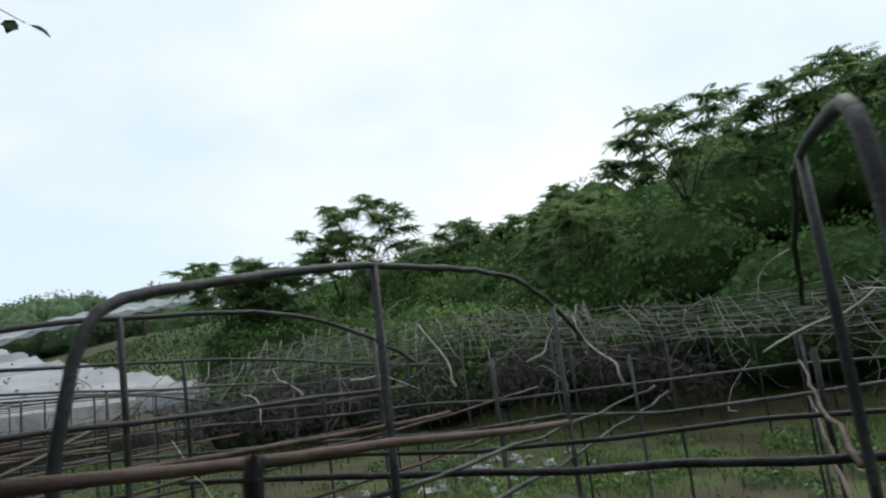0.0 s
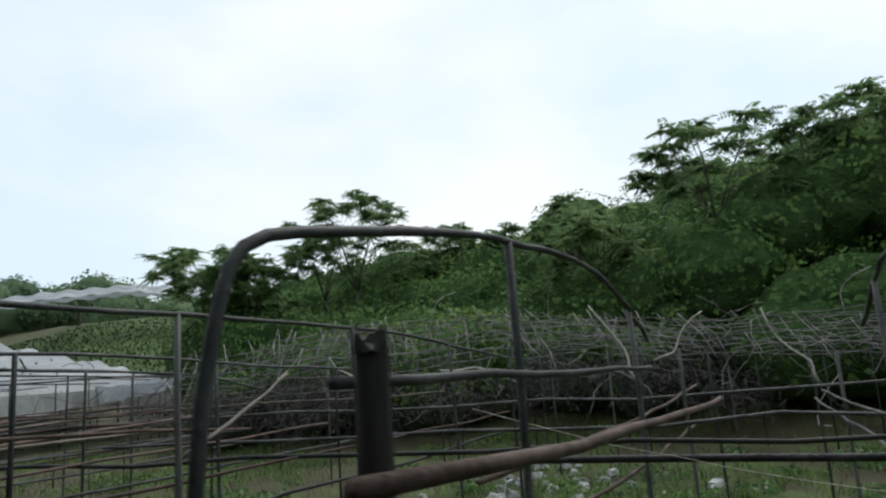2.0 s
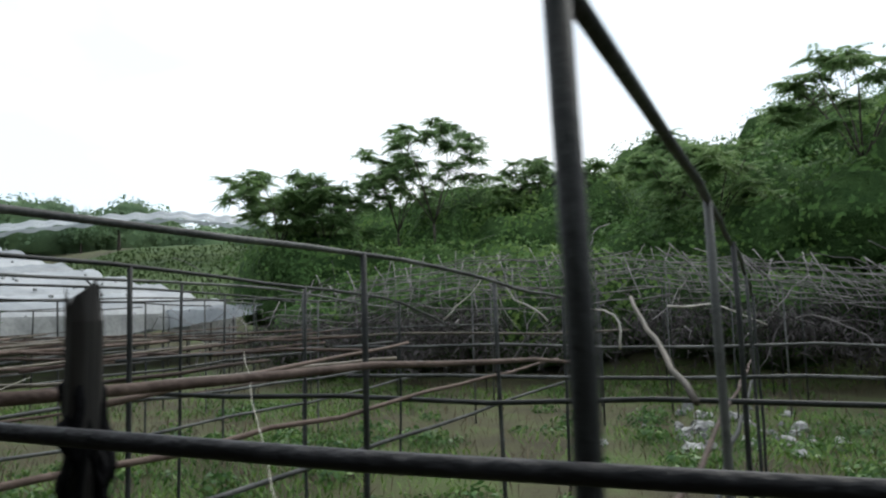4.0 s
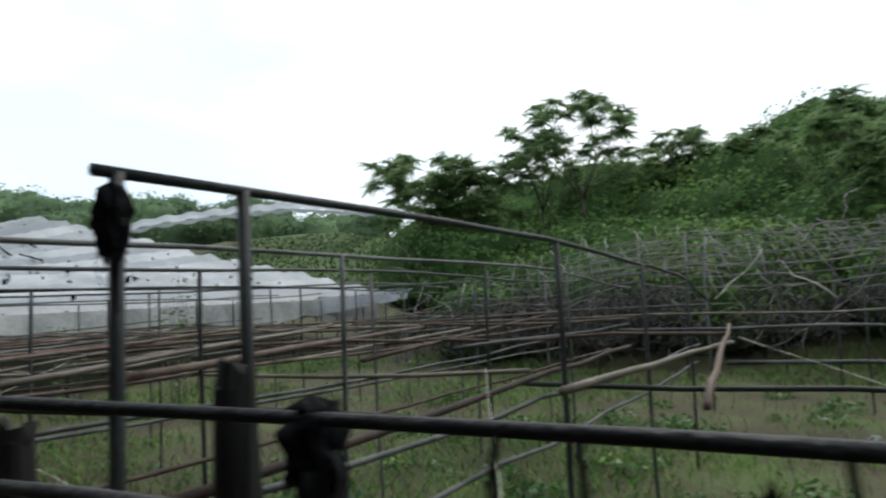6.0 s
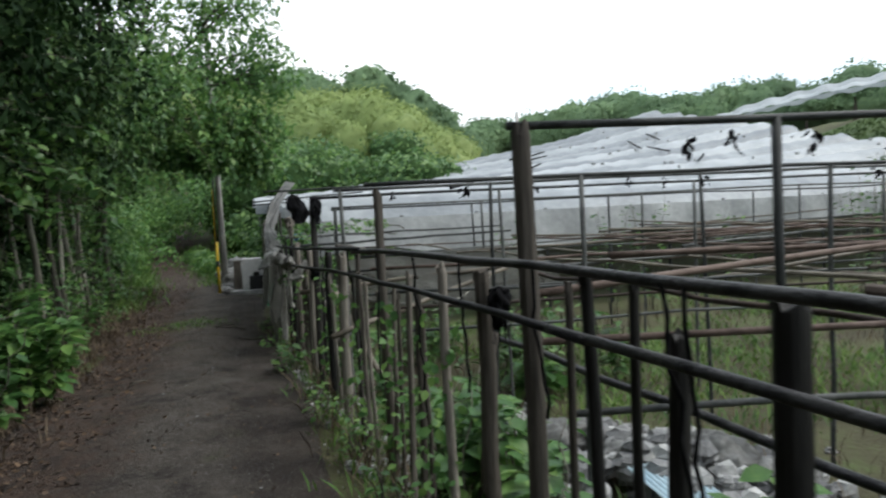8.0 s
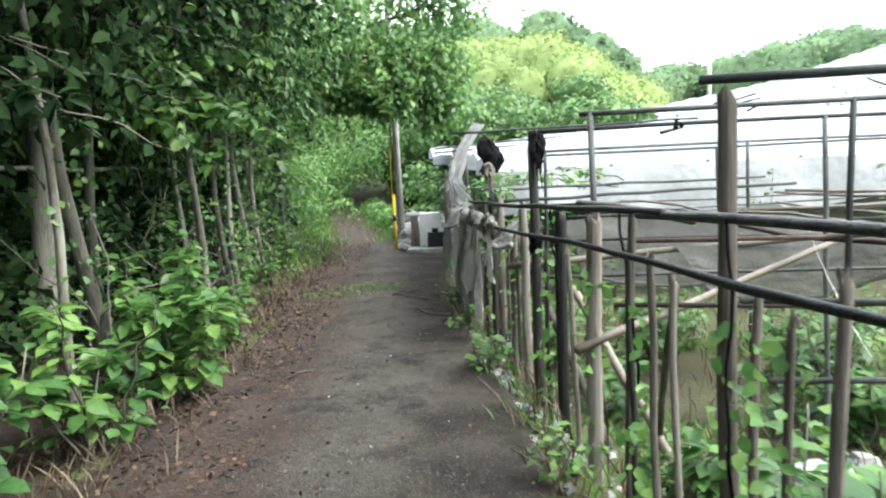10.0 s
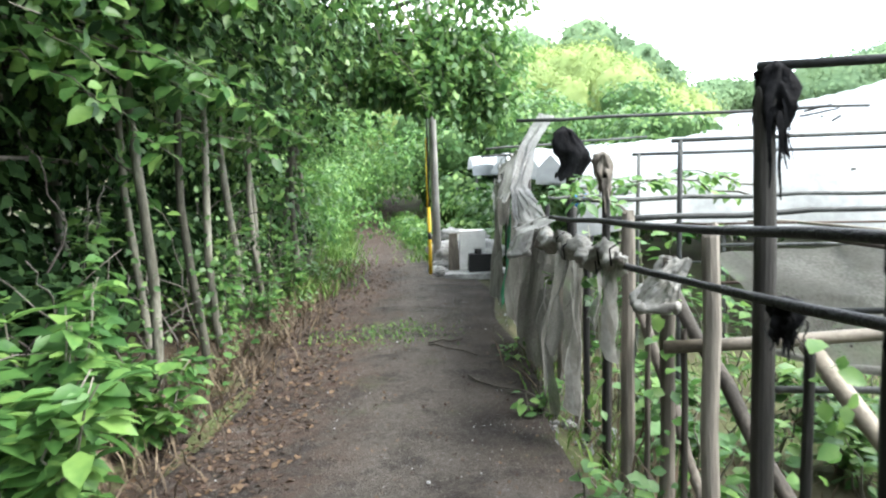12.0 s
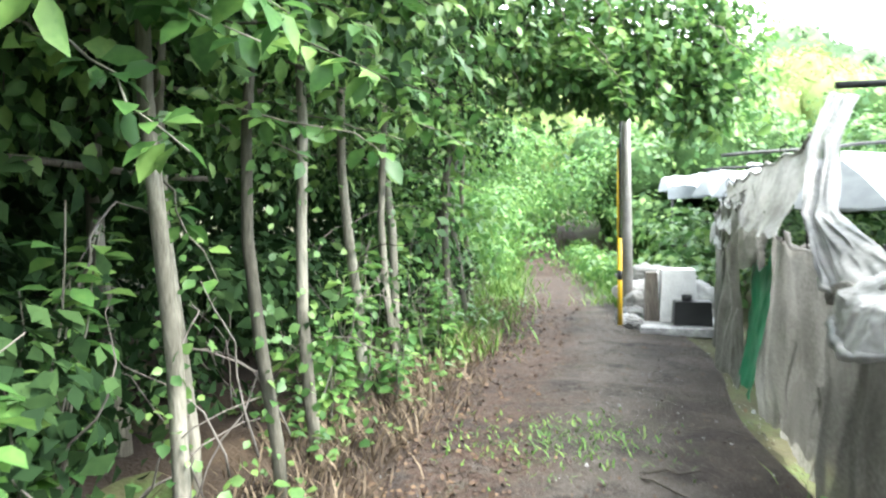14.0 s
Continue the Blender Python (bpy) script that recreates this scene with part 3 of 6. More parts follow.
# loose poles lying on the frames
def pole(p0, p1, r, material, label, bow=0.0):
    m = Mesh().tube(wobble(p0, p1, 8, .008, bow), [r * s for s in (1.06, 1.04, 1.0, 1, .97, .95, .92, .9, .86)], 11, .05)
    return tagged(part("loose_pole", m, material), label, "pole", "loose poles")


rail_pole = Mesh().tube([Vector((2.985, 6.96, 1.285)).lerp(Vector((6.4, 6.17, 1.06)), k / 8) + Vector((0, .006 * math.sin(k * 1.7), .006 * math.cos(k * 2.1) + .035 * math.sin(k / 8 * math.pi))) for k in range(9)], [.0125, .012, .0115, .0115, .011, .011, .0105, .010, .0095], 12, .05)
tagged(part("loose_pole", rail_pole, M_rust), "rusty pole propped on the fence rail", "pole", "loose poles")
near_pole = Mesh().tube([Vector((2.74, 2.42, 1.338)).lerp(Vector((4.3, 1.86, 1.18)), k / 6) + Vector((0, .004 * math.sin(k), .004 * math.cos(2 * k))) for k in range(7)], [.0135, .0125, .0125, .012, .0115, .011, .010], 12, .04)
tagged(part("loose_pole", near_pole, M_rust), "rusty pole resting across the hoops", "pole", "loose poles")
first_rail = Mesh().tube(wobble((5.15, 4.3, .95), (4.0, -1.2, .99), 14, .012), .016, 9, .05)
tagged(part("long_pole", first_rail, M_rail), "long dark pole lashed along the first uprights", "pole", "poles across the rows")
pole((2.75, 3.84, 1.265), (6.2, 3.0, 1.10), .0145, M_rust, "long brown pole resting on the fence rail", .03)
pole((4.95, 5.70, 1.04), (6.5, 5.92, 1.43), .013, M_bamboo, "pale broken pole leaning on an upright", .02)
pole((3.28, 4.10, 1.382), (6.3, 3.36, 1.30), .0135, M_pipe, "grey pipe lashed to an upright", .0)
pole((4.9, 8.56, 1.045), (8.0, 7.98, .965), .017, M_bamboo, "pale bamboo pole lying on a rail")
pole((3.3, 9.05, 1.03), (6.9, 8.6, 1.04), .014, M_rust, "brown pole lying across the rows")
pole((4.6, 8.0, 1.05), (8.4, 8.0, 1.08), .014, M_rust, "rusty pole lying across the rows")
pole((4.2, 10.2, 1.18), (9.0, 11.2, 1.10), .019, M_rust, "brown pole lying across the rows")
pole((4.0, 11.0, 1.14), (9.5, 12.6, 1.12), .018, M_bamboo, "grey bamboo pole lying across the rows")
pole((3.4, 12.6, 1.10), (9.0, 13.6, 1.16), .018, M_rust, "reddish pole lying across the rows")
for k in range(26):
    y, x = random.uniform(9.5, 19.5), random.uniform(3.6, 8)
    pole((x, y, random.uniform(.95, 1.18)), (x + random.uniform(2.5, 6), y + random.uniform(-.9, .9), random.uniform(.95, 1.2)), random.uniform(.010, .018), random.choice([M_rust, M_bamboo, M_pipe, M_rust]), "weathered pole lying across the trellis")
pole((2.78, 16.4, .80), (5.2, 16.05, .95), .022, M_bamboo, "pale bamboo pole run through the stakes")
pole((2.84, 14.8, .62), (4.6, 15.6, .95), .020, M_bamboo, "pale bamboo pole run through the stakes")
# slanting props behind the fence
for y, dy in ((9.1, .9), (10.7, 1.0), (12.4, 1.2), (14.3, 1.1), (15.3, .9)):
    pole((fence_x(y) + .12, y, .98), (fence_x(y) + .45, y + dy, -.3), .017, M_post, "slanting wooden prop behind the fence")


pole((2.92, 16.75, .98), (3.25, 15.45, -.32), .026, M_post, "stout slanting wooden prop behind the fence")
pole((3.0, 15.9, .92), (3.45, 14.7, -.30), .024, M_bamboo, "stout slanting bamboo prop behind the fence")
pole((2.88, 17.1, .90), (3.05, 16.2, -.30), .022, M_post, "stout slanting wooden prop behind the fence")

# ---- collapsed lattice at the far side of the field ----
def comb_top(y):
    """The height of the collapsed lattices along the field."""
    return float(np.interp(y, [-7, 0, 3, 5, 8, 10, 12, 14, 16], [1.70, 1.72, 1.92, 2.12, 2.22, 2.08, 1.85, 1.45, 1.2]))


def lattice(x, y0, y1, lean, deep):
    """A fallen trellis: short close sticks between long laths, carried on a few posts."""
    t = thing("stick_lattice", "collapsed lattice of grey sticks and dead vines", "lattice", "lattices at the far side")
    n = int((y1 - y0) / .30)
    seed = random.uniform(0, 50)

    def spot(q, f):
        top = comb_top(q) + .05 * (x - 12.5) + .16 * noise.noise((q * .7, seed, 0)) + .07 * noise.noise((q * 2.1, seed, 2))
        low = top - deep * (.85 + .35 * noise.noise((q * .5, seed, 5)))
        return Vector((x + lean * f + .12 * noise.noise((q, f * 2, seed)), q + .25 * f + .10 * noise.noise((q * 1.3, f * 2, seed + 9)), low + (top - low) * f))
    for k in range(n):
        q = y0 + (y1 - y0) * (k + random.uniform(-.25, .25)) / n
        f0, f1 = random.choice([-.15, 0, .15, .3]), random.choice([.65, .85, 1.0, 1.05, 1.18, 1.3])
        if random.random() < .15:
            continue
        part("stick", Mesh().tube([spot(q, f0), spot(q, (f0 + f1) / 2), spot(q + random.gauss(.06, .16), f1)], random.uniform(.006, .011), 5), M_stick, t)
        if k % 6 == 0:
            p = spot(q, .3)
            part("post", Mesh().tube([(p.x, p.y, float(land(p.x, p.y)) - .1), p], .014, 5), M_pipe, t)
    for j in range(6):
        f = j / 5
        pts = [spot(q, f) + Vector((random.uniform(-.02, .02), 0, random.uniform(-.025, .025))) for q in np.linspace(y0 + (y1 - y0) * random.uniform(0, .25), y1 - (y1 - y0) * random.uniform(0, .3), max(10, n // 2))]
        part("lath", Mesh().tube(pts, random.uniform(.007, .011), 5, .05), M_stick, t)
    return t


for x, y0, y1, lean, deep in ((12.3, 4.6, 11.5, .7, .75), (13.0, -5, 2.4, .6, .7), (13.4, 1.8, 6.6, .5, .8), (14.2, 6.5, 14.5, .6, .8), (14.8, -6, 4.5, .6, .8), (15.8, 3.5, 12, .5, .8), (16.4, -4, 6, .4, .8)):
    lattice(x, y0, y1, lean, deep)
vines = Mesh()
for k in range(170):
    x, y = random.uniform(11.5, 16.5), random.uniform(-6, 14)
    z = random.uniform(.9, comb_top(y))
    p = [Vector((x, y, z))]
    d = Vector((random.uniform(-.4, .4), random.uniform(-1, 1), random.uniform(-.6, .4)))
    for j in range(6):
        d = (d + Vector((random.uniform(-.5, .5), random.uniform(-.5, .5), random.uniform(-.5, .5)))).normalized()
        p.append(p[-1] + d * random.uniform(.12, .28))
        p[-1].z = max(p[-1].z, .3)
    vines.tube(p, random.uniform(.004, .009), 4)
tagged(part("dead_vines", vines, M_stick), "tangle of grey dead vines hanging in the lattices", "vines", kind="stuff")
M_bleached = mat("bleached_vine", [(0.30, 0.28, 0.25), (0.46, 0.43, 0.39), (0.62, 0.59, 0.54)], 0.8, 6, 50, 0.3)
for x, y, z, dy, dz in ((8.4, .85, 1.15, -.9, .45), (7.6, 3.4, 1.2, .3, .5), (7.9, 2.0, 1.05, .35, .55), (8.3, 6.0, 1.0, .25, .5), (9.6, 5.6, 1.35, -.9, -.1), (8.8, -.6, 1.2, .6, .5), (10.2, 8.2, 1.25, -.5, .45), (10.6, 7.0, 1.2, .5, .5), (9.3, 3.2, 1.3, -.5, .35)):
    p = [Vector((x, y + dy * f + .05 * math.sin(f * 7 + x), z + dz * f + .12 * math.sin(f * 5 + y) * f)) for f in np.linspace(0, 1, 9)]
    ob = part("bleached_vine", Mesh().tube(p, [.012 - .0008 * k for k in range(9)], 6, .1), M_bleached)
    tagged(ob, "bare bleached vine hooked over the trellis rails", "vine", "vines in the field")

# strings and hanging cords
cords = Mesh()
for y0, x0, z0, y1, x1, z1 in ((6.5, 3.5, .95, 7.9, 5.5, 1.2), (9.3, 3.4, 1.02, 10.6, 3.9, 1.03), (10.6, 3.3, 1.03, 12.3, 5.5, 1.12), (8.2, 3.2, .98, 9.0, 5.2, 1.1), (2.6, 3.6, 1.0, 4.2, 5.0, 1.2), (13.4, 3.2, .95, 16.5, 5, .95)):
    cords.tube(wobble((x0, y0, z0), (x1, y1, z1), 10, .006, .04), .0015, 5)
tagged(part("strings", cords, M_string), "slack white strings tied between the frames", "string", kind="stuff")
for y in (6.9, 7.05, 7.72, 7.78, 8.05, 8.15, 9.3, 9.38, 10.1, 11.05, 11.12, 11.7, 12.3, 12.9, 13.6, 14.4, 15.4):
    x = fence_x(y) - .05
    m = Mesh().tube(wobble((x, y, z_up(y)), (x + random.uniform(-.03, .06), y + random.uniform(-.06, .06), z_up(y) - random.uniform(.3, .75)), 8, .012), .0055, 5)
    part("hanging_cord", m, M_rag, fence, "black cord hanging from the rail")


bunch_at = [(x, 11.84 - .18 * (x - 3.05), 1.70) for x in (3.59, 3.74, 4.02, 4.6, 5.3)] + [(x, 13.70 - .16 * (x - 2.97), 1.64) for x in (3.5, 3.9, 4.5, 5.0, 6.2)] + [(x, 15.05 - .18 * (x - 3.0), 1.68) for x in (3.4, 4.4, 5.6)]
p = np.repeat(np.array(bunch_at), 8, 0)
p = p + rng.normal(size=p.shape) * [.012, .012, .02] - [0, 0, .03]
tagged(leaves("dried_leaves", p, rng.normal(size=p.shape) * .5 + [0, 0, -1], rng.normal(size=p.shape), rng.uniform(.02, .05, len(p)), M_rag, .5, True), "blackened dead leaves hanging in bunches on the pipes", "dead leaves", kind="stuff")


# ---- greenhouses under white film ----
def roof_z(x, y):
    return 1.75 + max(0.0, y - 22) * float(np.interp(x, [2, 6, 12, 20, 26], [.04, .06, .10, .165, .24]))


house = thing("greenhouse", "wide greenhouse of many low white film vaults stepping up a slope", "greenhouse")
BAY = 1.55
for k in range(14):
    ya = 20.7 + k * BAY
    xl, xr = 3.35 + .02 * k + (.0 if k else 0), 26.2 + random.uniform(-.5, .5)
    n = int((xr - xl) / .8)
    seed = random.uniform(0, 50)
    m = Mesh()

    def vault(u, v, ya=ya, xl=xl, xr=xr, seed=seed):
        x = xl + (xr - xl) * u + .10 * math.sin(v * 9 + seed)
        y = ya + BAY * v * 1.02 + .045 * x
        sag = .05 * math.sin(u * n * math.pi) ** 2 + .05 * noise.noise((x * .8, v * 3, seed))
        return x, y, roof_z(x, y) - .30 + (.42 * math.sin(math.pi * v) ** .8) - sag
    m.grid(n * 2, 8, vault)
    part("film_vault", m, M_film, house)
front = Mesh()


def front_place(u, v):
    x = 3.4 + 22.6 * u
    y = 20.68 + .045 * x
    return x, y - .05 * math.sin(x * 5) * v - .12 * v, roof_z(x, y) - .28 - (.62 + .12 * math.sin(x * 1.1) + .1 * noise.noise((x, 0, 0))) * v


front.grid(120, 6, front_place)
part("front_skirt", front, M_filmdirty, house, "dirty film skirt hanging along the front")
side = Mesh()
side.grid(60, 5, lambda u, v: (26.3 + .1 * math.sin(u * 60), 21.8 + 20.5 * u, roof_z(26.3, 21.8 + 20.5 * u) - .3 - 1.5 * v))
part("side_skirt", side, M_filmdirty, house, "dirty film hanging along the side")
for k in range(17):
    x = 3.6 + k * 1.4
    y = 20.75 + .045 * x
    part("column", Mesh().tube([(x, y, float(land(x, y)) - .2), (x, y, roof_z(x, y) - .25)], .028, 7), M_pipe, house)
for k in range(10):
    x0, y0 = random.uniform(6, 22), random.uniform(23, 38)
    m = Mesh()
    y1, x1 = y0 + random.uniform(.8, 3.5), x0 + random.uniform(.4, 2.2)
    m.tube([(x0 + (x1 - x0) * i / 6, y0 + (y1 - y0) * i / 6, roof_z(x0 + (x1 - x0) * i / 6, y0 + (y1 - y0) * i / 6) + .17) for i in range(7)], .035, 6, .3)
    part("tear", m, M_rag, house, "dark tear in the film")
flecks = Mesh()
for k in range(50):
    x, y = random.uniform(14, 26), random.uniform(22.5, 42)
    z = roof_z(x, y) + .14
    w = random.uniform(.03, .07)
    flecks.block(x - w, y - .03, z - .06, x + w, y + .03, z + .035)
tagged(part("dirt", flecks, M_filmdirty, house, "dirt and small tears on the film"), kind="stuff")

ridge_house = thing("greenhouse", "white film greenhouse on the crest of the grass slope", "greenhouse")
for k in range(2):
    m = Mesh()

    def crest(u, v, k=k):
        th, d = radians(38 + 23 * u), 60 + k * 1.8 + 1.8 * v - 2 * u
        x, y = HUB[0] + d * math.sin(th), HUB[1] + d * math.cos(th)
        el = np.interp(math.degrees(th), [38, 43, 48, 54, 61], [6.0, 7.3, 8.0, 8.5, 7.9])
        return x, y, 1.45 + d * math.tan(radians(float(el))) - .6 + k * .3 + .3 * math.sin(math.pi * v) + .10 * math.sin(u * 80)
    m.grid(90, 6, crest)
    part("film_vault", m, M_film, ridge_house)
m = Mesh()


def crest_wall(u, v):
    th, d = radians(38 + 23 * u), 60 - 2 * u
    x, y = HUB[0] + d * math.sin(th), HUB[1] + d * math.cos(th)
    el = np.interp(math.degrees(th), [38, 43, 48, 54, 61], [6.0, 7.3, 8.0, 8.5, 7.9])
    return x, y, 1.45 + d * math.tan(radians(float(el))) - .6 - (.3 + .1 * math.sin(u * 80)) * v


m.grid(90, 3, crest_wall)
part("front_skirt", m, M_film, ridge_house)

wing = thing("greenhouse", "long low white film lean-to at the foot of the grass slope", "greenhouse")


def wing_edge(u):
    return 22.3 - .7 * u, 23.6 - 5.7 * u


def wing_front(u, v):
    x, y = wing_edge(u)
    top, low = 1.58 - .03 * u + .02 * math.sin(u * 40), .70 + .66 * u + .05 * noise.noise((u * 9, 0, 3))
    return x - .12 * v + .03 * noise.noise((u * 20, v * 2, 1)), y, top + (low - top) * v


def wing_roof(u, v):
    x, y = wing_edge(u)
    return x + 1.4 * v, y + .3 * v, 1.58 - .03 * u + .02 * math.sin(u * 40) + .16 * math.sin(v * math.pi * .6) + .03 * noise.noise((u * 14, v * 3, 8))


part("front_skirt", Mesh().grid(60, 5, wing_front), M_film, wing)
part("film_roof", Mesh().grid(60, 6, wing_roof), M_film, wing)
for k in range(7):
    x, y = wing_edge(k / 6)
    part("column", Mesh().tube([(x, y, float(land(x, y)) - .2), (x, y, 1.58)], .025, 7), M_pipe, wing)

tunnel = thing("greenhouse", "low white film tunnel beyond the end of the path", "greenhouse")
for k in range(2):
    m = Mesh()
    m.grid(24, 8, lambda u, v, k=k: (3.0 + 7 * u + k * .3, 31 + 2.6 * v + k * 2.6, 2.05 + .06 * k + .28 * math.sin(math.pi * v) ** .7 + .04 * math.sin(u * 40)))
    part("film_vault", m, M_film, tunnel)
m = Mesh().grid(24, 3, lambda u, v: (3.0 + 7 * u, 31 - .05 * math.sin(u * 30), 2.05 - .25 * v))
part("front_skirt", m, M_film, tunnel)
for k in range(6):
    part("column", Mesh().tube([(3.1 + 1.35 * k, 31.1, -.1), (3.1 + 1.35 * k, 31.1, 2.1)], .03, 7), M_pipe, tunnel)


TRAILS = []

# ---- torn netting hung along the greenhouse end ----
def drape(name, label, y0, y1, x0, x1, ztop, zbot, folds, depth, material, ragged=.12, nu=60, group="netting beside the path", flare=0.0, torn=.0, bow=.12, sag=.10):
    """A torn hanging sheet: gathered at the top, folded, with ragged foot and sides and holes; flare widens (or draws in) its foot."""
    m = Mesh()
    seed = random.uniform(0, 60)
    across = abs(x1 - x0) > abs(y1 - y0)

    def place(u, v):
        w = u + .06 * noise.noise((u * 5, v * 1.5, seed))
        f = depth * (.3 + .7 * v) * (1.5 * noise.noise((w * folds * 1.6, v * .5, seed)) + .8 * noise.noise((w * folds * 4.3, v * .9, seed + 3)) + .35 * noise.noise((w * folds * 9, v * 2.5, seed + 6)))
        f += depth * 1.3 * noise.noise((u * 2, v * 2, seed + 9)) + .28 * depth * noise.noise((u * 12, v * 9, seed + 2))
        end = zbot - .8 * (sag - .10) * math.sin(u * math.pi) ** 2 + ragged * (1.3 * noise.noise((u * 4, 0, seed)) + .9 * noise.noise((u * 11, 0, seed)) + .5 * noise.noise((u * 27, 0, seed)))
        top = ztop + .05 * noise.noise((u * 6, 0, seed + 4)) - sag * math.sin(u * math.pi) ** 2
        side = (u - .5) * (1 + flare * v + .35 * noise.noise((v * 2.5, round(u), seed + 7)) + .15 * noise.noise((v * 9, round(u), seed + 8)))
        slip = .12 * noise.noise((u * 3, v * 2, seed + 20)) * v + .03 * noise.noise((u * 8, v * 6, seed))
        a = .5 + side
        z = top + (end - top) * v
        if across:
            return x0 + (x1 - x0) * a + slip, y0 + (y1 - y0) * a + f, z
        return x0 + (x1 - x0) * a + f - bow * v * v, y0 + (y1 - y0) * a + slip, z
    nu, nv = nu * 2, 34
    m.grid(nu, nv, place)
    if torn:
        keep = []
        for k, f in enumerate(m.f):
            u, v = (k % nu) / nu, (k // nu) / nv
            h = noise.noise((u * folds * .9, v * 1.6, seed + 30)) + .45 * noise.noise((u * folds * 3, v * 6, seed + 31))
            if v < .12 or h < .75 - torn:
                keep.append(f)
        m.f = keep
    return tagged(part(name, m, material), label, "netting", group)


def curtain(name, label, y0, y1, xa, xb, za, zb, foot, folds, depth, material, out=.10, ragged=.08, pins=3, torn=0.0, waist=0.0, nv=40):
    """A hung sheet in standing folds: a top edge that sags between its pins, and a foot pushed out towards the path, with its torn strips and cords as parts."""
    t = thing(name, label, "netting", "netting beside the path")
    seed = random.uniform(0, 60)
    width = y1 - y0

    def place(u, v):
        w = u + waist * (.5 - u) * math.sin(math.pi * min(1, v * 1.3)) ** 2 + .035 * noise.noise((u * 4, v * 2.2, seed))
        s = w * width * folds
        ripple = 1.5 * noise.noise((s * 1.15 + .4 * math.sin(v * 2 + seed), v * .7, seed)) + .5 * (abs(noise.noise((s * 2.1, v * .9, seed + 4))) * 2 - .5) + .35 * noise.noise((s * 5.2, v * 1.8, seed + 6))
        grow = .35 + .65 * min(1, v * 1.6)
        f = depth * grow * (.75 * ripple + 1.5 * noise.noise((w * width * 1.6, v * 1.3, seed + 8))) + .014 * noise.noise((s * 3.1, v * 4, seed + 11)) + .007 * noise.noise((s * 7, v * 14, seed))
        top = za + (zb - za) * u - .07 * abs(math.sin(u * math.pi * pins)) ** .8 + .03 * noise.noise((u * 9, 0, seed))
        end = foot + ragged * (noise.noise((u * width * 3, 0, seed)) + .7 * noise.noise((u * width * 9, 0, seed)))
        z = top + (end - top) * v
        lump = out * (v ** 1.5) * (.6 + .8 * noise.noise((u * width * 1.2, 1, seed)) + .4)
        return xa + (xb - xa) * u + f - lump, y0 + width * w + .02 * noise.noise((s * 2, v * 3, seed + 1)), max(z, .02)
    m = Mesh()
    nu = max(16, int(width * 62))
    m.grid(nu, nv, place)
    if torn:
        keep = []
        for k, f in enumerate(m.f):
            u, v = (k % nu) / nu, (k // nu) / nv
            h = noise.noise((u * width * 2.6, v * 2.0, seed + 30)) + .45 * noise.noise((u * width * 8, v * 7, seed + 31))
            if v < .10 or h < .78 - torn:
                keep.append(f)
        m.f = keep
    part("sheet", m, material, t)
    # the rolled hem along the top and the cords that hold it
    part("hem", Mesh().tube([Vector(place(u, 0)) for u in np.linspace(0, 1, 18)], [.012 * random.uniform(.6, 1.5) for k in range(18)], 7, .25), material, t)
    for k in range(pins + 1):
        p = Vector(place(min(.985, max(.015, k / pins)), 0))
        part("tie", Mesh().tube([p + Vector((-.02, 0, -.05)), p + Vector((-.025, .01, .02)), p + Vector((.02, 0, .05))], .004, 5), M_rag, t)
    for k in range(int(width * 3 * (1 + 3 * torn))):
        u, v0 = random.random(), random.uniform(.15, .6)
        p, wd, ln = Vector(place(u, v0)), random.uniform(.02, .06), random.uniform(.15, .45)

        def strip(a, b, p=p, wd=wd, ln=ln, q=random.uniform(0, 9)):
            return p.x - .02 + .03 * math.sin(b * 4 + q) - .02 * b, p.y + (a - .5) * wd * (1 - .6 * b) + .04 * math.sin(b * 3 + q), p.z - ln * b
        part("torn_strip", Mesh().grid(3, 8, strip), material, t)
    return t


NET = "grey torn netting hung in soft standing folds beside the path"
FILM = "pale torn plastic sheet hung in folds among the nets"
# along the fence: a knotted end, the near tent-shaped fall, the long wall, and what hangs past the green gap
curtain("net_curtain", NET, 18.95, 21.25, 2.77, 2.82, 1.08, 1.36, .03, 2.2, .085, M_net, .05, .05, 4, .10)
curtain("net_curtain", NET, 18.25, 19.75, 2.76, 2.76, 1.04, 1.10, .05, 2.6, .085, M_net, .08, .12, 3, .14, .28)
curtain("net_curtain", "grey netting bunched over the rail, torn open below", 17.55, 18.55, 2.72, 2.72, 1.08, 1.05, .38, 3.0, .07, M_net, .06, .25, 3, .24, .25)
curtain("net_curtain", NET, 18.1, 20.9, 2.86, 2.84, 1.0, 1.3, .10, 1.6, .06, M_net, .05, .10, 5, .05)
curtain("net_curtain", FILM, 21.95, 23.3, 2.76, 2.84, 1.50, 1.56, .03, 2.4, .07, M_netlight, .02, .06, 3)
curtain("net_curtain", NET, 23.0, 24.6, 2.84, 2.95, 1.52, 1.45, .03, 2.0, .08, M_net, .03, .08, 3)
curtain("net_curtain", FILM, 21.2, 22.3, 2.80, 2.84, 1.40, 1.56, 1.02, 2.4, .06, M_net, .03, .10, 2)
curtain("upper_sheet", "pale dusty sheet stretched over the greenhouse end", 20.5, 23.4, 2.86, 2.92, 1.84, 1.74, 1.28, 1.5, .035, M_netlight, .16, .08, 5)
curtain("upper_sheet", "pale dusty sheet stretched over the greenhouse end", 22.4, 24.8, 2.95, 3.05, 1.70, 1.60, 1.10, 1.4, .06, M_filmdirty, .14, .08, 4)
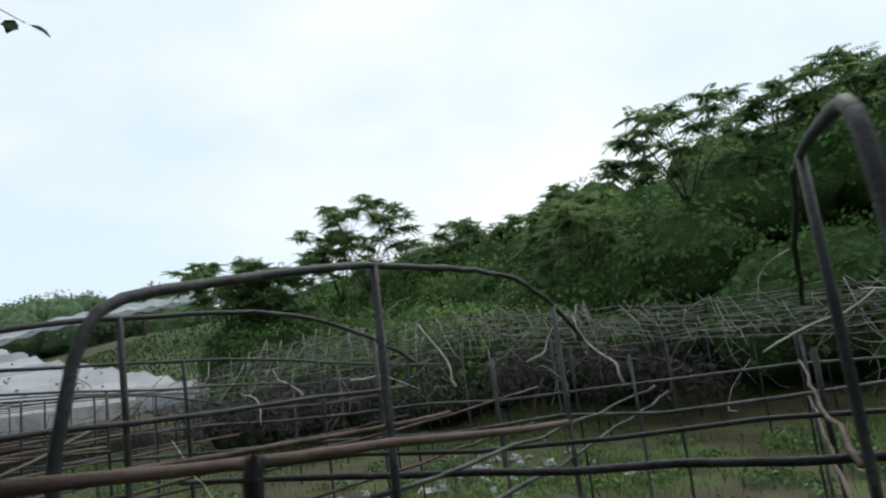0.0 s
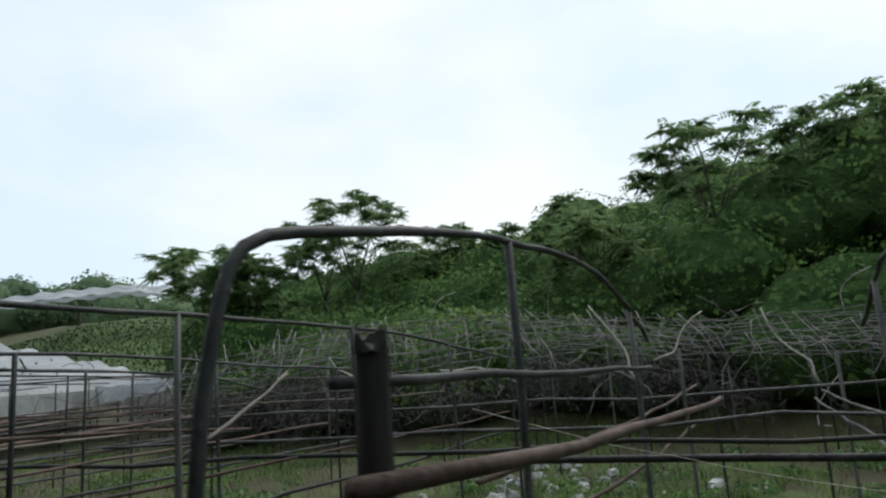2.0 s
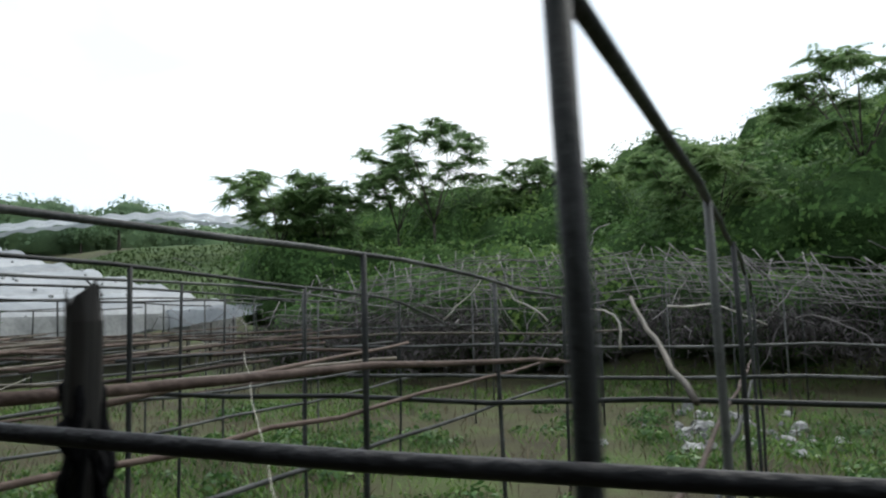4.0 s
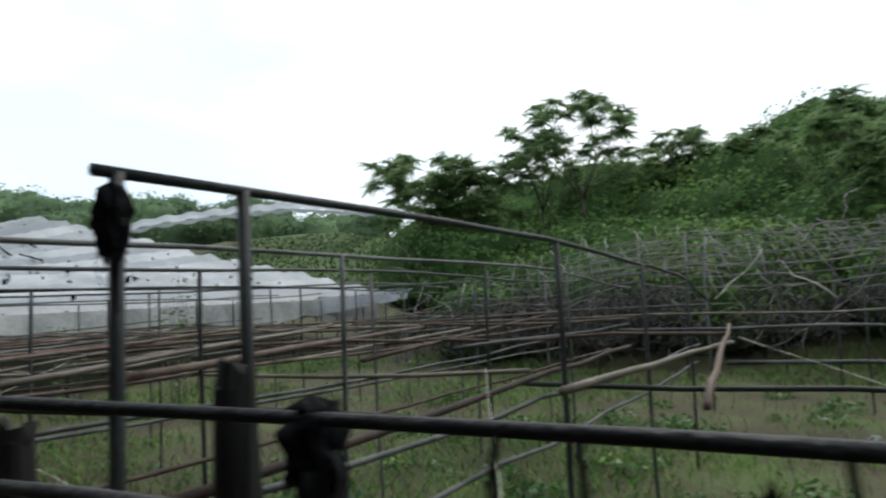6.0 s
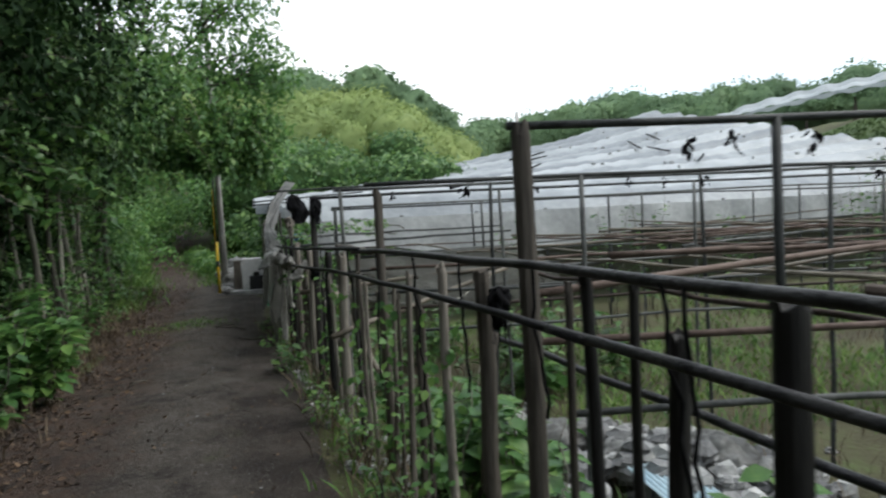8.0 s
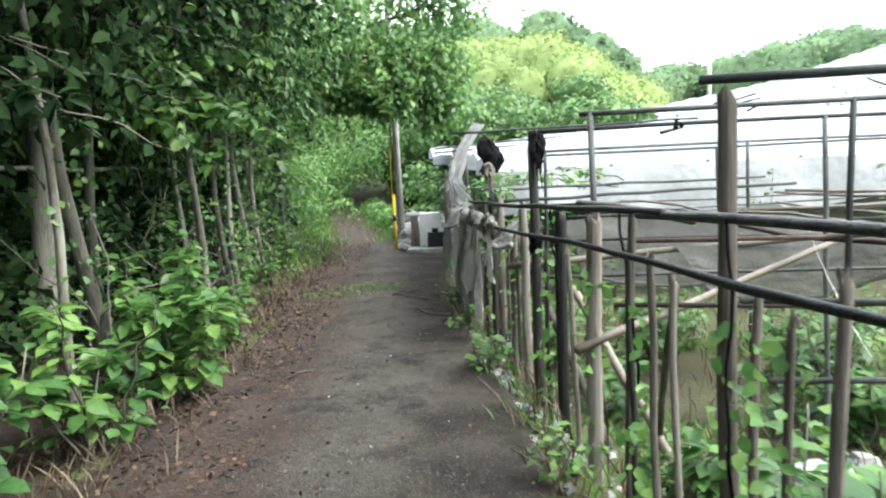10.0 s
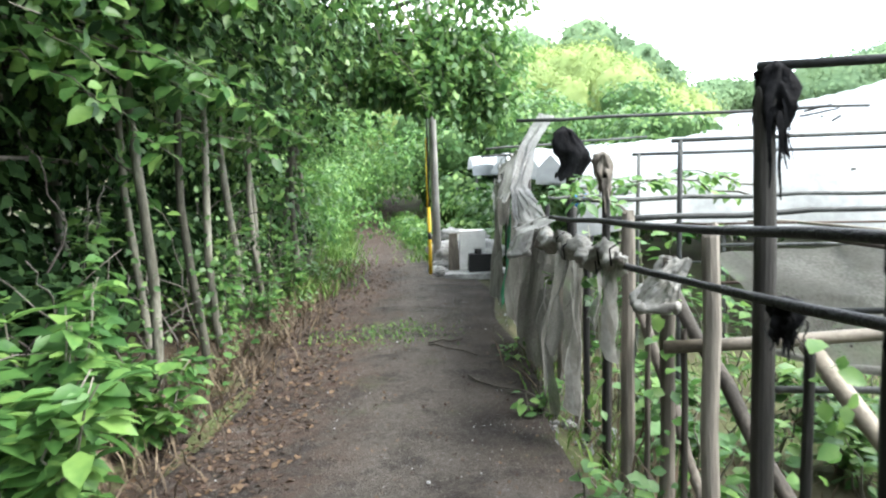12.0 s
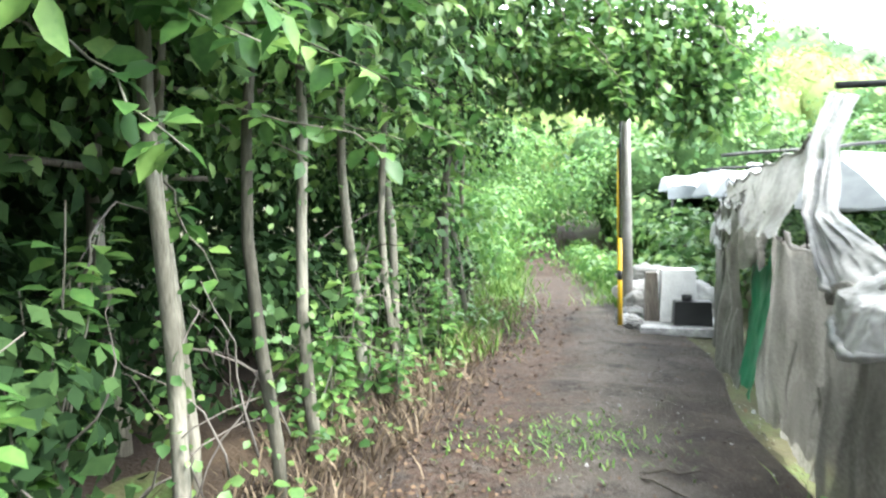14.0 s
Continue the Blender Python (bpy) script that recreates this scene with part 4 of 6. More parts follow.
# long beige ribbons hanging from the knotted end
curtain("net_ribbon", "long beige torn ribbon of sheet hanging from the rail", 17.44, 17.72, 2.72, 2.74, 1.08, 1.06, .12, 5.0, .045, M_netlight, .02, .10, 1, .10, .35)
curtain("net_ribbon", "beige torn rag of sheet hanging from the rail", 16.80, 17.06, 2.72, 2.74, 1.10, 1.08, .62, 5.0, .04, M_netlight, .02, .12, 1, .08, .2)
curtain("net_ribbon", "beige torn rag of sheet hanging from the rail", 17.10, 17.30, 2.74, 2.75, 1.04, 1.06, .74, 5.0, .04, M_net, .02, .10, 1, .08, .2)


def swag(name, label, left, right, sag, material, crush=.03):
    """A slack sheet slung between two bent edges, with its thick lower hem."""
    t = thing(name, label, "plastic sheet", "white sheets on the greenhouse end")
    seed = random.uniform(0, 60)

    def along(pts, v):
        q = v * (len(pts) - 1)
        i = min(len(pts) - 2, int(q))
        a, b = Vector(pts[i]), Vector(pts[i + 1])
        c = q - i
        return a.lerp(b, c * c * (3 - 2 * c) * .35 + c * .65)

    def place(u, v):
        p = along(left, v).lerp(along(right, v), u)
        belly = math.sin(math.pi * u)
        p.z -= sag * belly * v
        k = noise.noise((u * 5, v * 1.4, seed)) + .3 * noise.noise((u * 11, v * 3.2, seed + 3)) + .35 * noise.noise((u * 22, v * 11, seed + 5))
        return p.x - .10 * belly * v + crush * k, p.y - .05 * belly + crush * .8 * k, p.z + crush * .4 * noise.noise((u * 9, v * 5, seed + 7))
    part("sheet", Mesh().grid(56, 46, place), material, t)
    part("hem", Mesh().tube([Vector(place(u, 1)) for u in np.linspace(0, 1, 20)], [.016 * random.uniform(.6, 1.5) for k in range(20)], 7, .25), material, t)
    return t


swag("plastic_swag", "glossy whitish plastic sheet slung in a loop from the greenhouse corner", [(3.10, 20.95, 2.14), (2.86, 20.4, 1.82), (2.70, 19.95, 1.45), (2.66, 19.62, 1.10)], [(3.22, 20.88, 2.12), (2.95, 20.30, 1.78), (2.78, 19.78, 1.40), (2.86, 19.25, 1.16)], .06, M_clear, .055)
swag("plastic_swag", "whitish crumpled sheet folded over the rail", [(2.80, 19.3, 1.16), (2.64, 19.3, 1.08), (2.62, 19.25, .98)], [(2.82, 18.6, 1.16), (2.66, 18.6, 1.10), (2.64, 18.65, .94)], .05, M_clear, .03)
swag("plastic_swag", "small white cloth hung over the lower rail", [(2.86, 16.66, 1.10), (2.82, 16.65, 1.04), (2.80, 16.68, .98)], [(2.88, 16.40, 1.11), (2.83, 16.38, 1.03), (2.81, 16.34, .95)], .03, M_netlight, .025)

swag("plastic_swag", "grey dusty film sagging over the trellis rows", [(3.45, 17.6, 1.00), (3.45, 17.2, .86), (3.5, 17.0, .62)], [(5.6, 17.9, 1.04), (5.6, 17.4, .90), (5.5, 17.1, .66)], .16, M_net, .05)
swag("plastic_swag", "grey dusty film sagging over the trellis rows", [(3.9, 16.3, .95), (3.9, 16.0, .80), (3.95, 15.9, .66)], [(5.4, 16.5, .98), (5.4, 16.1, .84), (5.3, 15.95, .70)], .12, M_net, .05)


def roll(y0, y1, x, z, r, material, label):
    """A crumpled sheet rolled up along a rail."""
    m = Mesh()
    seed = random.uniform(0, 50)

    def place(u, v):
        a = 2 * math.pi * v
        k = .8 + .6 * noise.noise((u * 5, math.cos(a) * 1.1, math.sin(a) * 1.1 + seed)) + .35 * noise.noise((u * 19, math.cos(a) * 1.8, math.sin(a) * 1.8 + seed)) + .4 * noise.noise((u * 44, math.cos(a) * 3, math.sin(a) * 3 + seed))
        q = r * k * (.25 + .75 * min(1, 8 * min(u, 1 - u)))
        return x + q * math.cos(a) + .03 * math.sin(u * 7), y0 + (y1 - y0) * u, z + q * math.sin(a) - .05 * math.sin(u * 3 * math.pi) ** 2
    m.grid(110, 18, place)
    tagged(part("rolled_sheet", m, material), label, "plastic sheet", "sheets rolled on the rail")


roll(16.75, 17.7, 2.73, 1.08, .05, M_netlight, "bleached crumpled sheet rolled along the fence rail")
roll(17.6, 18.6, 2.70, 1.08, .05, M_netlight, "grey crumpled netting rolled along the fence rail")
roll(18.7, 19.6, 2.70, 1.08, .045, M_net, "grey crumpled netting rolled along the fence rail")
drape("green_net_strip", "strip of bright green netting behind the grey nets", 21.25, 21.95, 2.84, 2.86, 1.12, .10, 1, .03, M_greennet, .05, 16)
for y in (18.4, 19.6, 20.9, 22.3, 23.9):
    x = 2.86 + .03 * (y - 18)
    ob = part("net_post", Mesh().tube(wobble((x, y, -.3), (x + .02, y, 1.25 if y < 20 else 1.65), 5, .008), .02, 8, .06), M_wetpost)
    tagged(ob, "grey wooden post that carries the netting", "post", "posts of the netting")
for p0, p1 in (((2.66, 19.4, 1.92), (5.6, 19.6, 1.98)), ((2.6, 21.8, 1.86), (4.6, 22.2, 1.98)), ((2.65, 23.2, 1.85), (4.4, 23.6, 1.95)), ((2.78, 17.14, 1.22), (5.4, 17.3, 1.24)), ((2.8, 18.0, 1.30), (5.8, 18.5, 1.28))):
    pole(p0, p1, .014, M_pipe, "thin pipe sticking out of the greenhouse frame")
ob = part("bag_post", post_mesh(1.85, .03, .02), M_wetpost)
ob.location = (3.10, 19.56, 0)
tagged(ob, "dark post with a black sheet snagged on its top", "post")
bag = thing("black_bag", "black plastic bag pulled upside down over a greenhouse post", "bag")


def bag_place(u, v):
    a = 2 * math.pi * u
    r = float(np.interp(v, [0, .12, .3, .5, .72, .86, 1], [.01, .07, .10, .105, .09, .085, .075])) * (1 + .55 * noise.noise((math.cos(a) * 1.1, math.sin(a) * 1.1, v * 2.2)) + .22 * noise.noise((math.cos(a) * 4, math.sin(a) * 4, v * 5 + 7)))
    return 3.10 + .07 * math.sin(v * 2.6) - .04 + r * 1.25 * math.cos(a), 19.56 + r * math.sin(a), 1.88 - .42 * v - (.09 * noise.noise((math.cos(a) * 2, math.sin(a) * 2, 3)) if v > .9 else 0)


part("sack", Mesh().grid(40, 26, bag_place), M_rag, bag)
rag(17.28, 2.80, 1.54, .20, .046, "mossy dark rag bound round a post", M_post, 10)
ob = part("rag_post", post_mesh(1.47, .02, .01), M_wetpost)
ob.location = (2.80, 17.28, 0)
tagged(ob, "dark stake with a mossy rag on top", "post")
for p0, p1, n in (((3.9, 19.1, 1.30), (2.92, 18.5, 1.42), 60), ((4.3, 18.6, 1.25), (3.1, 18.3, 1.38), 60), ((3.4, 19.4, 1.35), (2.8, 19.0, 1.30), 50), ((4.6, 19.3, 1.3), (3.6, 18.9, 1.45), 60), ((3.3, 18.2, 1.1), (2.8, 17.8, 1.30), 40), ((3.2, 18.9, .5), (2.75, 18.5, .8), 40)):
    TRAILS.append((p0, p1, n))
drape("blue_scrap", "scrap of bright blue plastic among the nets", 18.8, 18.83, 2.98, 3.07, 1.32, 1.25, 1, .015, M_blueplastic, .03, 8, "")
pole((2.80, 18.82, 1.31), (3.4, 18.84, 1.325), .010, M_pipe, "thin rod across the nets")

# ---- junk at the end of the path ----
box = thing("foam_box", "chalky white slab-sided box with a dark side", "box")
part("body", Mesh().block(2.38, 25.0, .09, 2.84, 25.45, .74, .86), M_white, box, smooth=False)
part("dark_side", Mesh().block(2.20, 25.04, .09, 2.385, 25.40, .70, .7), M_post, box, "dark slanted left side", smooth=False)
can = thing("jerry_can", "black plastic canister with a round cap", "canister")
part("body", Mesh().block(2.52, 24.68, .10, 2.96, 24.95, .38, .95), M_black, can, smooth=False)
part("spout", Mesh().tube([(2.68, 24.8, .37), (2.68, 24.8, .46)], .06, 12), M_black, can)
slab = part("flat_slab", Mesh().block(2.12, 24.45, .0, 3.15, 25.5, .092, .97), M_stone, smooth=False)
tagged(slab, "flat pale slab under the box and canister", "slab")


def sack(x, y, z, sx, sy, sz, label):
    m = Mesh()
    seed = random.uniform(0, 90)

    def place(u, v):
        a, b = 2 * math.pi * u, math.pi * (v - .5)
        d = Vector((math.cos(a) * math.cos(b), math.sin(a) * math.cos(b), math.sin(b)))
        k = 1 + .30 * noise.noise(d * 2 + Vector((seed, 0, 0))) + .20 * noise.noise(d * 5 + Vector((seed, 0, 0))) + .10 * noise.noise(d * 13 + Vector((seed, 0, 0)))
        return x + d.x * sx * k, y + d.y * sy * k, z + sz + max(-sz, d.z * sz * k)
    m.grid(44, 26, place)
    tagged(part("sack", m, M_clear), label, "sack", "sacks heaped by the path")


for x, y, z, sx, sy, sz in ((2.30, 26.3, .0, .42, .34, .26), (2.62, 26.5, .30, .40, .32, .17), (2.20, 25.75, .0, .26, .24, .20), (2.9, 26.1, .0, .35, .3, .26), (2.34, 26.7, .34, .42, .32, .18), (2.06, 25.45, 0, .20, .17, .11), (2.02, 25.15, 0, .15, .14, .08), (2.08, 24.85, 0, .12, .12, .06)):
    sack(x, y, z, sx, sy, sz, "crumpled whitish plastic sack on the ground")

guy = thing("guy_wire_guard", "yellow and black striped guard on a slanting pole stay", "guard")
part("lower_sleeve", Mesh().tube([(1.90, 25.0, -.02), (1.90, 25.0, 1.15)], .030, 12), M_yellow, guy)
part("upper_rod", Mesh().tube([(1.90, 25.0, 1.14), (1.91, 25.0, 2.3), (1.95, 25.4, 5.0)], .018, 10), M_black, guy, "black upper rod")
part("stripe", Mesh().tube([(1.878, 24.99, 1.16), (1.886, 24.99, 2.28)], .010, 8), M_yellow, guy)
part("black_band", Mesh().tube([(1.90, 25.0, .62), (1.90, 25.0, .74)], .032, 12), M_black, guy, "black band")
upole = thing("utility_pole", "grey concrete utility pole half hidden by leaves", "utility pole")
part("shaft", Mesh().tube([(2.03, 25.9, -.4), (2.0, 25.9, 3), (1.98, 25.9, 7.5)], [.075, .065, .055], 14), M_concrete, upole)
part("crossarm", Mesh().tube([(1.5, 25.9, 7.0), (2.5, 25.9, 7.0)], .04, 8), M_concrete, upole)
far_pole = thing("utility_pole", "slim white utility pole among the far hills", "utility pole")
fx, fy = HUB[0] + 80 * math.sin(radians(24.5)), HUB[1] + 80 * math.cos(radians(24.5))
part("shaft", Mesh().tube([(fx, fy, float(land(fx, fy)) - .3), (fx, fy, 1.45 + 80 * math.tan(radians(8.3)))], .22, 8), M_concrete, far_pole)

# ---- rubble and sheets behind the fence ----
rubble = Mesh()


def stone(x, y, z, s):
    """A lumpy broken stone."""
    b = len(rubble.v)
    a0 = random.uniform(0, 6.28)
    for ring, (h, r) in enumerate(((-.4, .8), (.25, 1.0), (.75, .6))):
        for k in range(5):
            a = a0 + 1.2566 * k + .3 * ring
            q = s * r * random.uniform(.7, 1.2)
            rubble.v.append(Vector((x + q * math.cos(a), y + q * math.sin(a), z + s * h * random.uniform(.7, 1.2))))
    for ring in range(2):
        for k in range(5):
            i, j = b + ring * 5 + k, b + ring * 5 + (k + 1) % 5
            rubble.f.append((i, j, j + 5, i + 5))
    rubble.f.append(tuple(b + 10 + k for k in range(5)))


for k in range(300):
    a, d = random.uniform(0, 6.28), abs(random.gauss(0, .75))
    x, y = 4.75 + d * math.cos(a) * .9, 13.4 + d * math.sin(a) * 1.3
    if x < 3.5:
        continue
    s = random.uniform(.04, .15)
    z = float(land(x, y)) + max(0, .34 - d * .3) * random.random()
    stone(x, y, z, s * .8)
for k in range(60):
    x, y = random.gauss(12.4, .9), random.gauss(4.9, .7)
    s = random.uniform(.05, .2)
    z = float(land(x, y))
    stone(x, y, z, s * .7)
for k in range(240):
    y = random.uniform(11.5, 18)
    x = fence_x(y) + random.uniform(-.22, .35)
    s = random.uniform(.015, .055)
    z = float(land(x, y))
    stone(x, y, z, s)
tagged(part("rubble", rubble, M_stone, smooth=False), "heaps of pale broken stones and plastic scraps", "rubble", kind="stuff")
sheet = Mesh().grid(60, 4, lambda u, v: (4.35 + .34 * u, 12.95 + .42 * v, float(land(4.3, 13.1)) + .22 + .012 * math.sin(u * 60) + .06 * v))
tagged(part("corrugated_sheet", sheet, M_blue), "pale blue corrugated sheet lying in the weeds", "sheet")
for x, y, s in ((4.45, 14.4, .30), (5.1, 13.55, .34), (5.35, 13.2, .24), (4.75, 13.9, .26), (5.2, 12.2, .12), (4.2, 15.1, .24)):
    sack(x, y, float(land(x, y)) - .02, s, s * .8, s * .45, "crumpled pale plastic sheet lying in the weeds")


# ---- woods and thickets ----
# clump middles, coloured dark in place of the shade between leaves
M_shade = mat("inner_leaf_shade", [(0.024, 0.050, 0.019), (0.044, 0.085, 0.029), (0.072, 0.128, 0.042)], 0.9, 2.5, 14, 0.8, spec=0.05, dist=0.15)

def bushes(name, spots, per, leaf, material, label, category, width=.55, flat=.75, loose=.55, core=0, inner=None):
    """Clumps of leaves: spots of x, y, radius and height of the middle above ground."""
    at, al, up, sz = [], [], [], []
    for x, y, r, lift in spots:
        c = (x, y, float(land(x, y)) + lift)
        p, d = shell(c, (r, r, r * flat), int(per * r * r), .25 if core else .45, -.35)
        at.append(p)
        up.append(unit(d + loose * rng.normal(size=d.shape)))
        a = np.cross(d, rng.normal(size=d.shape)) + d * .15
        a[:, 2] -= .35
        al.append(a)
        sz.append(leaf * rng.uniform(.6, 1.4, len(p)))
    at, al, up, sz = np.concatenate(at), np.concatenate(al), np.concatenate(up), np.concatenate(sz)
    if not core:
        return tagged(leaves(name, at, al, up, sz, material, width, near=False), label, category, kind="stuff")
    # lumpy middles that close the clumps; default M_shade paints their inner shade
    y = unit(al)
    x = unit(np.cross(y, up))
    sz = sz[:, None]
    v = np.stack([at, at + sz * (width * .5 * x + .5 * y), at + sz * (y - .15 * np.cross(x, y)), at + sz * (.5 * y - width * .5 * x)], 1).reshape(-1, 3)
    f = np.arange(len(v)).reshape(-1, 4)
    nu, nv = 14, 8
    uu, vv = np.meshgrid(np.linspace(0, 2 * math.pi, nu + 1), np.linspace(-.45 * math.pi, .5 * math.pi, nv + 1))
    d = np.stack([np.cos(uu) * np.cos(vv), np.sin(uu) * np.cos(vv), np.sin(vv)], -1).reshape(-1, 3)
    k = (np.arange(nv)[:, None] * (nu + 1) + np.arange(nu)).ravel()
    cell = np.stack([k, k + 1, k + nu + 2, k + nu + 1], 1)
    vs, fs, n0 = [v], [f], len(v)
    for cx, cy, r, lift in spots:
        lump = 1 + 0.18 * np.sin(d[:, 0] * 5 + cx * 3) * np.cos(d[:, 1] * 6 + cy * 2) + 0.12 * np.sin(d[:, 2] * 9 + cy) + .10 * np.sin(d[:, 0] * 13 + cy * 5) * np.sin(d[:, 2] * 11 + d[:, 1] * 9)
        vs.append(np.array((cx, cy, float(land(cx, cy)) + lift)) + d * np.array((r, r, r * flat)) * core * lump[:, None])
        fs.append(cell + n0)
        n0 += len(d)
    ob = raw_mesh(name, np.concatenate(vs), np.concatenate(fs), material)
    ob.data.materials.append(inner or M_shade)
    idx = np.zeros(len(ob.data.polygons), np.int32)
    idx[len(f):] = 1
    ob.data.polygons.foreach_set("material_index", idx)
    return tagged(ob, label, category, kind="stuff")


def around(th0, th1, d0, d1, n, r0, r1, lift):
    out = []
    for k in range(n):
        th, d = radians(random.uniform(th0, th1)), random.uniform(d0, d1)
        r = random.uniform(r0, r1)
        out.append((HUB[0] + d * math.sin(th), HUB[1] + d * math.cos(th), r, r * lift))
    return out


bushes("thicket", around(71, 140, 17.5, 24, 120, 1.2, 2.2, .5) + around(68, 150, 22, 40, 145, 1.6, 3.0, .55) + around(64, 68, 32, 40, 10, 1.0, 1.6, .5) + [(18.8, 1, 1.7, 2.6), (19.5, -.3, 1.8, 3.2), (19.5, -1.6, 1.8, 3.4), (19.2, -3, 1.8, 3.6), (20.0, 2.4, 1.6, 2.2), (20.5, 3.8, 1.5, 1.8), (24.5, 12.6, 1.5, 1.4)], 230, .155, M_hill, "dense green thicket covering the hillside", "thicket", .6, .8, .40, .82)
bushes("low_scrub", around(67, 135, 18.6, 21.5, 70, .6, 1.2, .6), 300, .16, M_leafshade, "dark scrub at the foot of the hill", "scrub")
bushes("dead_bramble", [(random.uniform(15.6, 19.0), random.uniform(-8, 15), random.uniform(.6, 1.0), random.uniform(.5, 1.35)) for k in range(130)], 330, .22, M_bramble, "dark dead brambles along the foot of the hill", "brambles", .10, .8, .9)
bushes("bamboo_grove", around(-14, 19.5, 44, 68, 360, 1.2, 2.3, 1.1), 125, .31, M_bamb, "yellow-green bamboo grove on the hill", "bamboo", .45, 1.2, .4, .80, M_bamb)
bushes("forest", around(-14, 20, 66, 80, 40, 3, 5, .9) + around(18, 60, 92, 118, 150, 3.0, 5.5, .6) + around(2, 17, 62, 70, 14, 2, 3, 1.6), 42, .46, M_forest, "distant wooded ridge", "forest", .8, .85, .4, .84, M_forest)
bushes("hedge", [(x, y, r, r * .6) for x, y, r in ((4.2, 27.5, 1.1), (5.4, 27.9, 1.2), (3.4, 28.3, 1.0), (6.6, 28.2, 1.2), (2.9, 27.4, .7), (7.8, 28, 1.2), (9, 28.5, 1.2), (3.2, 26.9, .6), (3.9, 26.9, .8), (4.7, 27.0, .8), (3.3, 28.9, 1.3), (4.2, 29.2, 1.4), (5.2, 29.2, 1.3))], 420, .16, M_leaf, "leafy hedge behind the sacks", "hedge")
bushes("far_end_greenery", [(random.uniform(1.5, 11), random.uniform(35.5, 42), random.uniform(1.0, 1.8), random.uniform(.5, 2.6)) for k in range(60)], 170, .2, M_leaf, "bright greenery beyond the tunnel", "greenery", .7, .9, .4, .7)
bushes("field_weeds", [(3.8 + 10 * random.random() ** 1.2, random.uniform(-4, 13), random.uniform(.15, .42), random.uniform(-.05, .06)) for k in range(230)], 1000, .075, M_leaf, "low green weeds in patches over the field", "weeds", .6, .45)
bushes("rear_woods", around(140, 270, 22, 40, 60, 2, 4, .6), 16, .9, M_forest, "woods behind the walker", "forest")


def conifer(th, d, h):
    x, y = HUB[0] + d * math.sin(radians(th)), HUB[1] + d * math.cos(radians(th))
    g = float(land(x, y))
    t = thing("conifer", "dark pointed conifer on the ridge", "tree", "conifers on the ridge")
    part("trunk", Mesh().tube([(x, y, g - .3), (x, y, g + h)], [.2, .03], 7), M_darkbark, t)
    n = 500
    f = rng.random(n) ** .7
    a = rng.uniform(0, 6.28, n)
    rr = (1 - f) * h * .22 + .15
    at = np.stack([x + rr * np.cos(a), y + rr * np.sin(a), g + h * (.15 + .85 * f)], 1)
    al = np.stack([np.cos(a), np.sin(a), -.4 + 0 * a], 1)
    ob = leaves("crown", at, al, np.tile([0, 0, 1.0], (n, 1)) + .4 * rng.normal(size=(n, 3)), rng.uniform(.5, .9, n), M_forest, .7, False)
    ob.parent = t


for th, d, h in ((13.6, 66, 7), (17.6, 68, 6.5), (18.2, 70, 5), (14.8, 66, 5)):
    conifer(th, d, h)


def frond_tree(x, y, base, top, spread, n_clusters, label, seed):
    """A tree with a forked trunk and bunches of feathery compound leaves at the branch ends."""
    r = random.Random(seed)
    t = thing("feather_leaved_tree", label, "tree", "feathery trees on the hill")
    br = Mesh()
    low = Vector((x, y, base + (top - base) * .30))
    br.tube([(x, y, base - .4), (x + .06, y, (base + low.z) / 2), low], [.07, .055, .045], 7)
    forks = []
    for k in range(6):
        a = 6.28 * k / 6 + r.uniform(-.4, .4)
        e = Vector((x + spread * .5 * math.cos(a), y + spread * .5 * math.sin(a), base + (top - base) * r.uniform(.55, .8)))
        br.tube([low, low.lerp(e, .5) + Vector((0, 0, .12)), e], [.028, .022, .015], 5)
        forks.append(e)
    at, al, up, sz = [], [], [], []
    for k in range(int(n_clusters * 1.4)):
        a, q = r.uniform(0, 6.28), r.random() ** .5
        rad = spread * q
        tip = Vector((x + rad * math.cos(a), y + rad * math.sin(a), top - (top - base) * (.05 + .30 * q ** 2 * r.uniform(.2, 1.5)) - r.random() ** 2 * .38 * (top - base)))
        e = min(forks, key=lambda p: (p - tip).length)
        br.tube([e, e.lerp(tip, .5) + Vector((0, 0, -.06)), tip], [.011, .009, .006], 5)
        for j in range(14):
            b = r.uniform(0, 6.28)
            d = Vector((math.cos(b), math.sin(b), r.uniform(-.45, .75))).normalized()
            ln = r.uniform(.3, .62)
            for i in range(7):
                f = (i + 1) / 7
                p = tip + d * ln * f + Vector((0, 0, -.34 * f * f * ln))
                s = d.cross(Vector((0, 0, 1))).normalized()
                for sg in (-1, 1):
                    at.append(p)
                    al.append(s * sg + d * .5 + Vector((0, 0, -.35)))
                    up.append((0, 0, 1))
                    sz.append(.19 * (1.1 - .5 * f))
    part("trunk", br, M_darkbark, t)
    ob = leaves("crown", np.array([tuple(p) for p in at]), np.array([tuple(p) for p in al]), np.array(up, float) + .25 * rng.normal(size=(len(up), 3)), np.array(sz), M_frond, .42, False)
    ob.parent = t


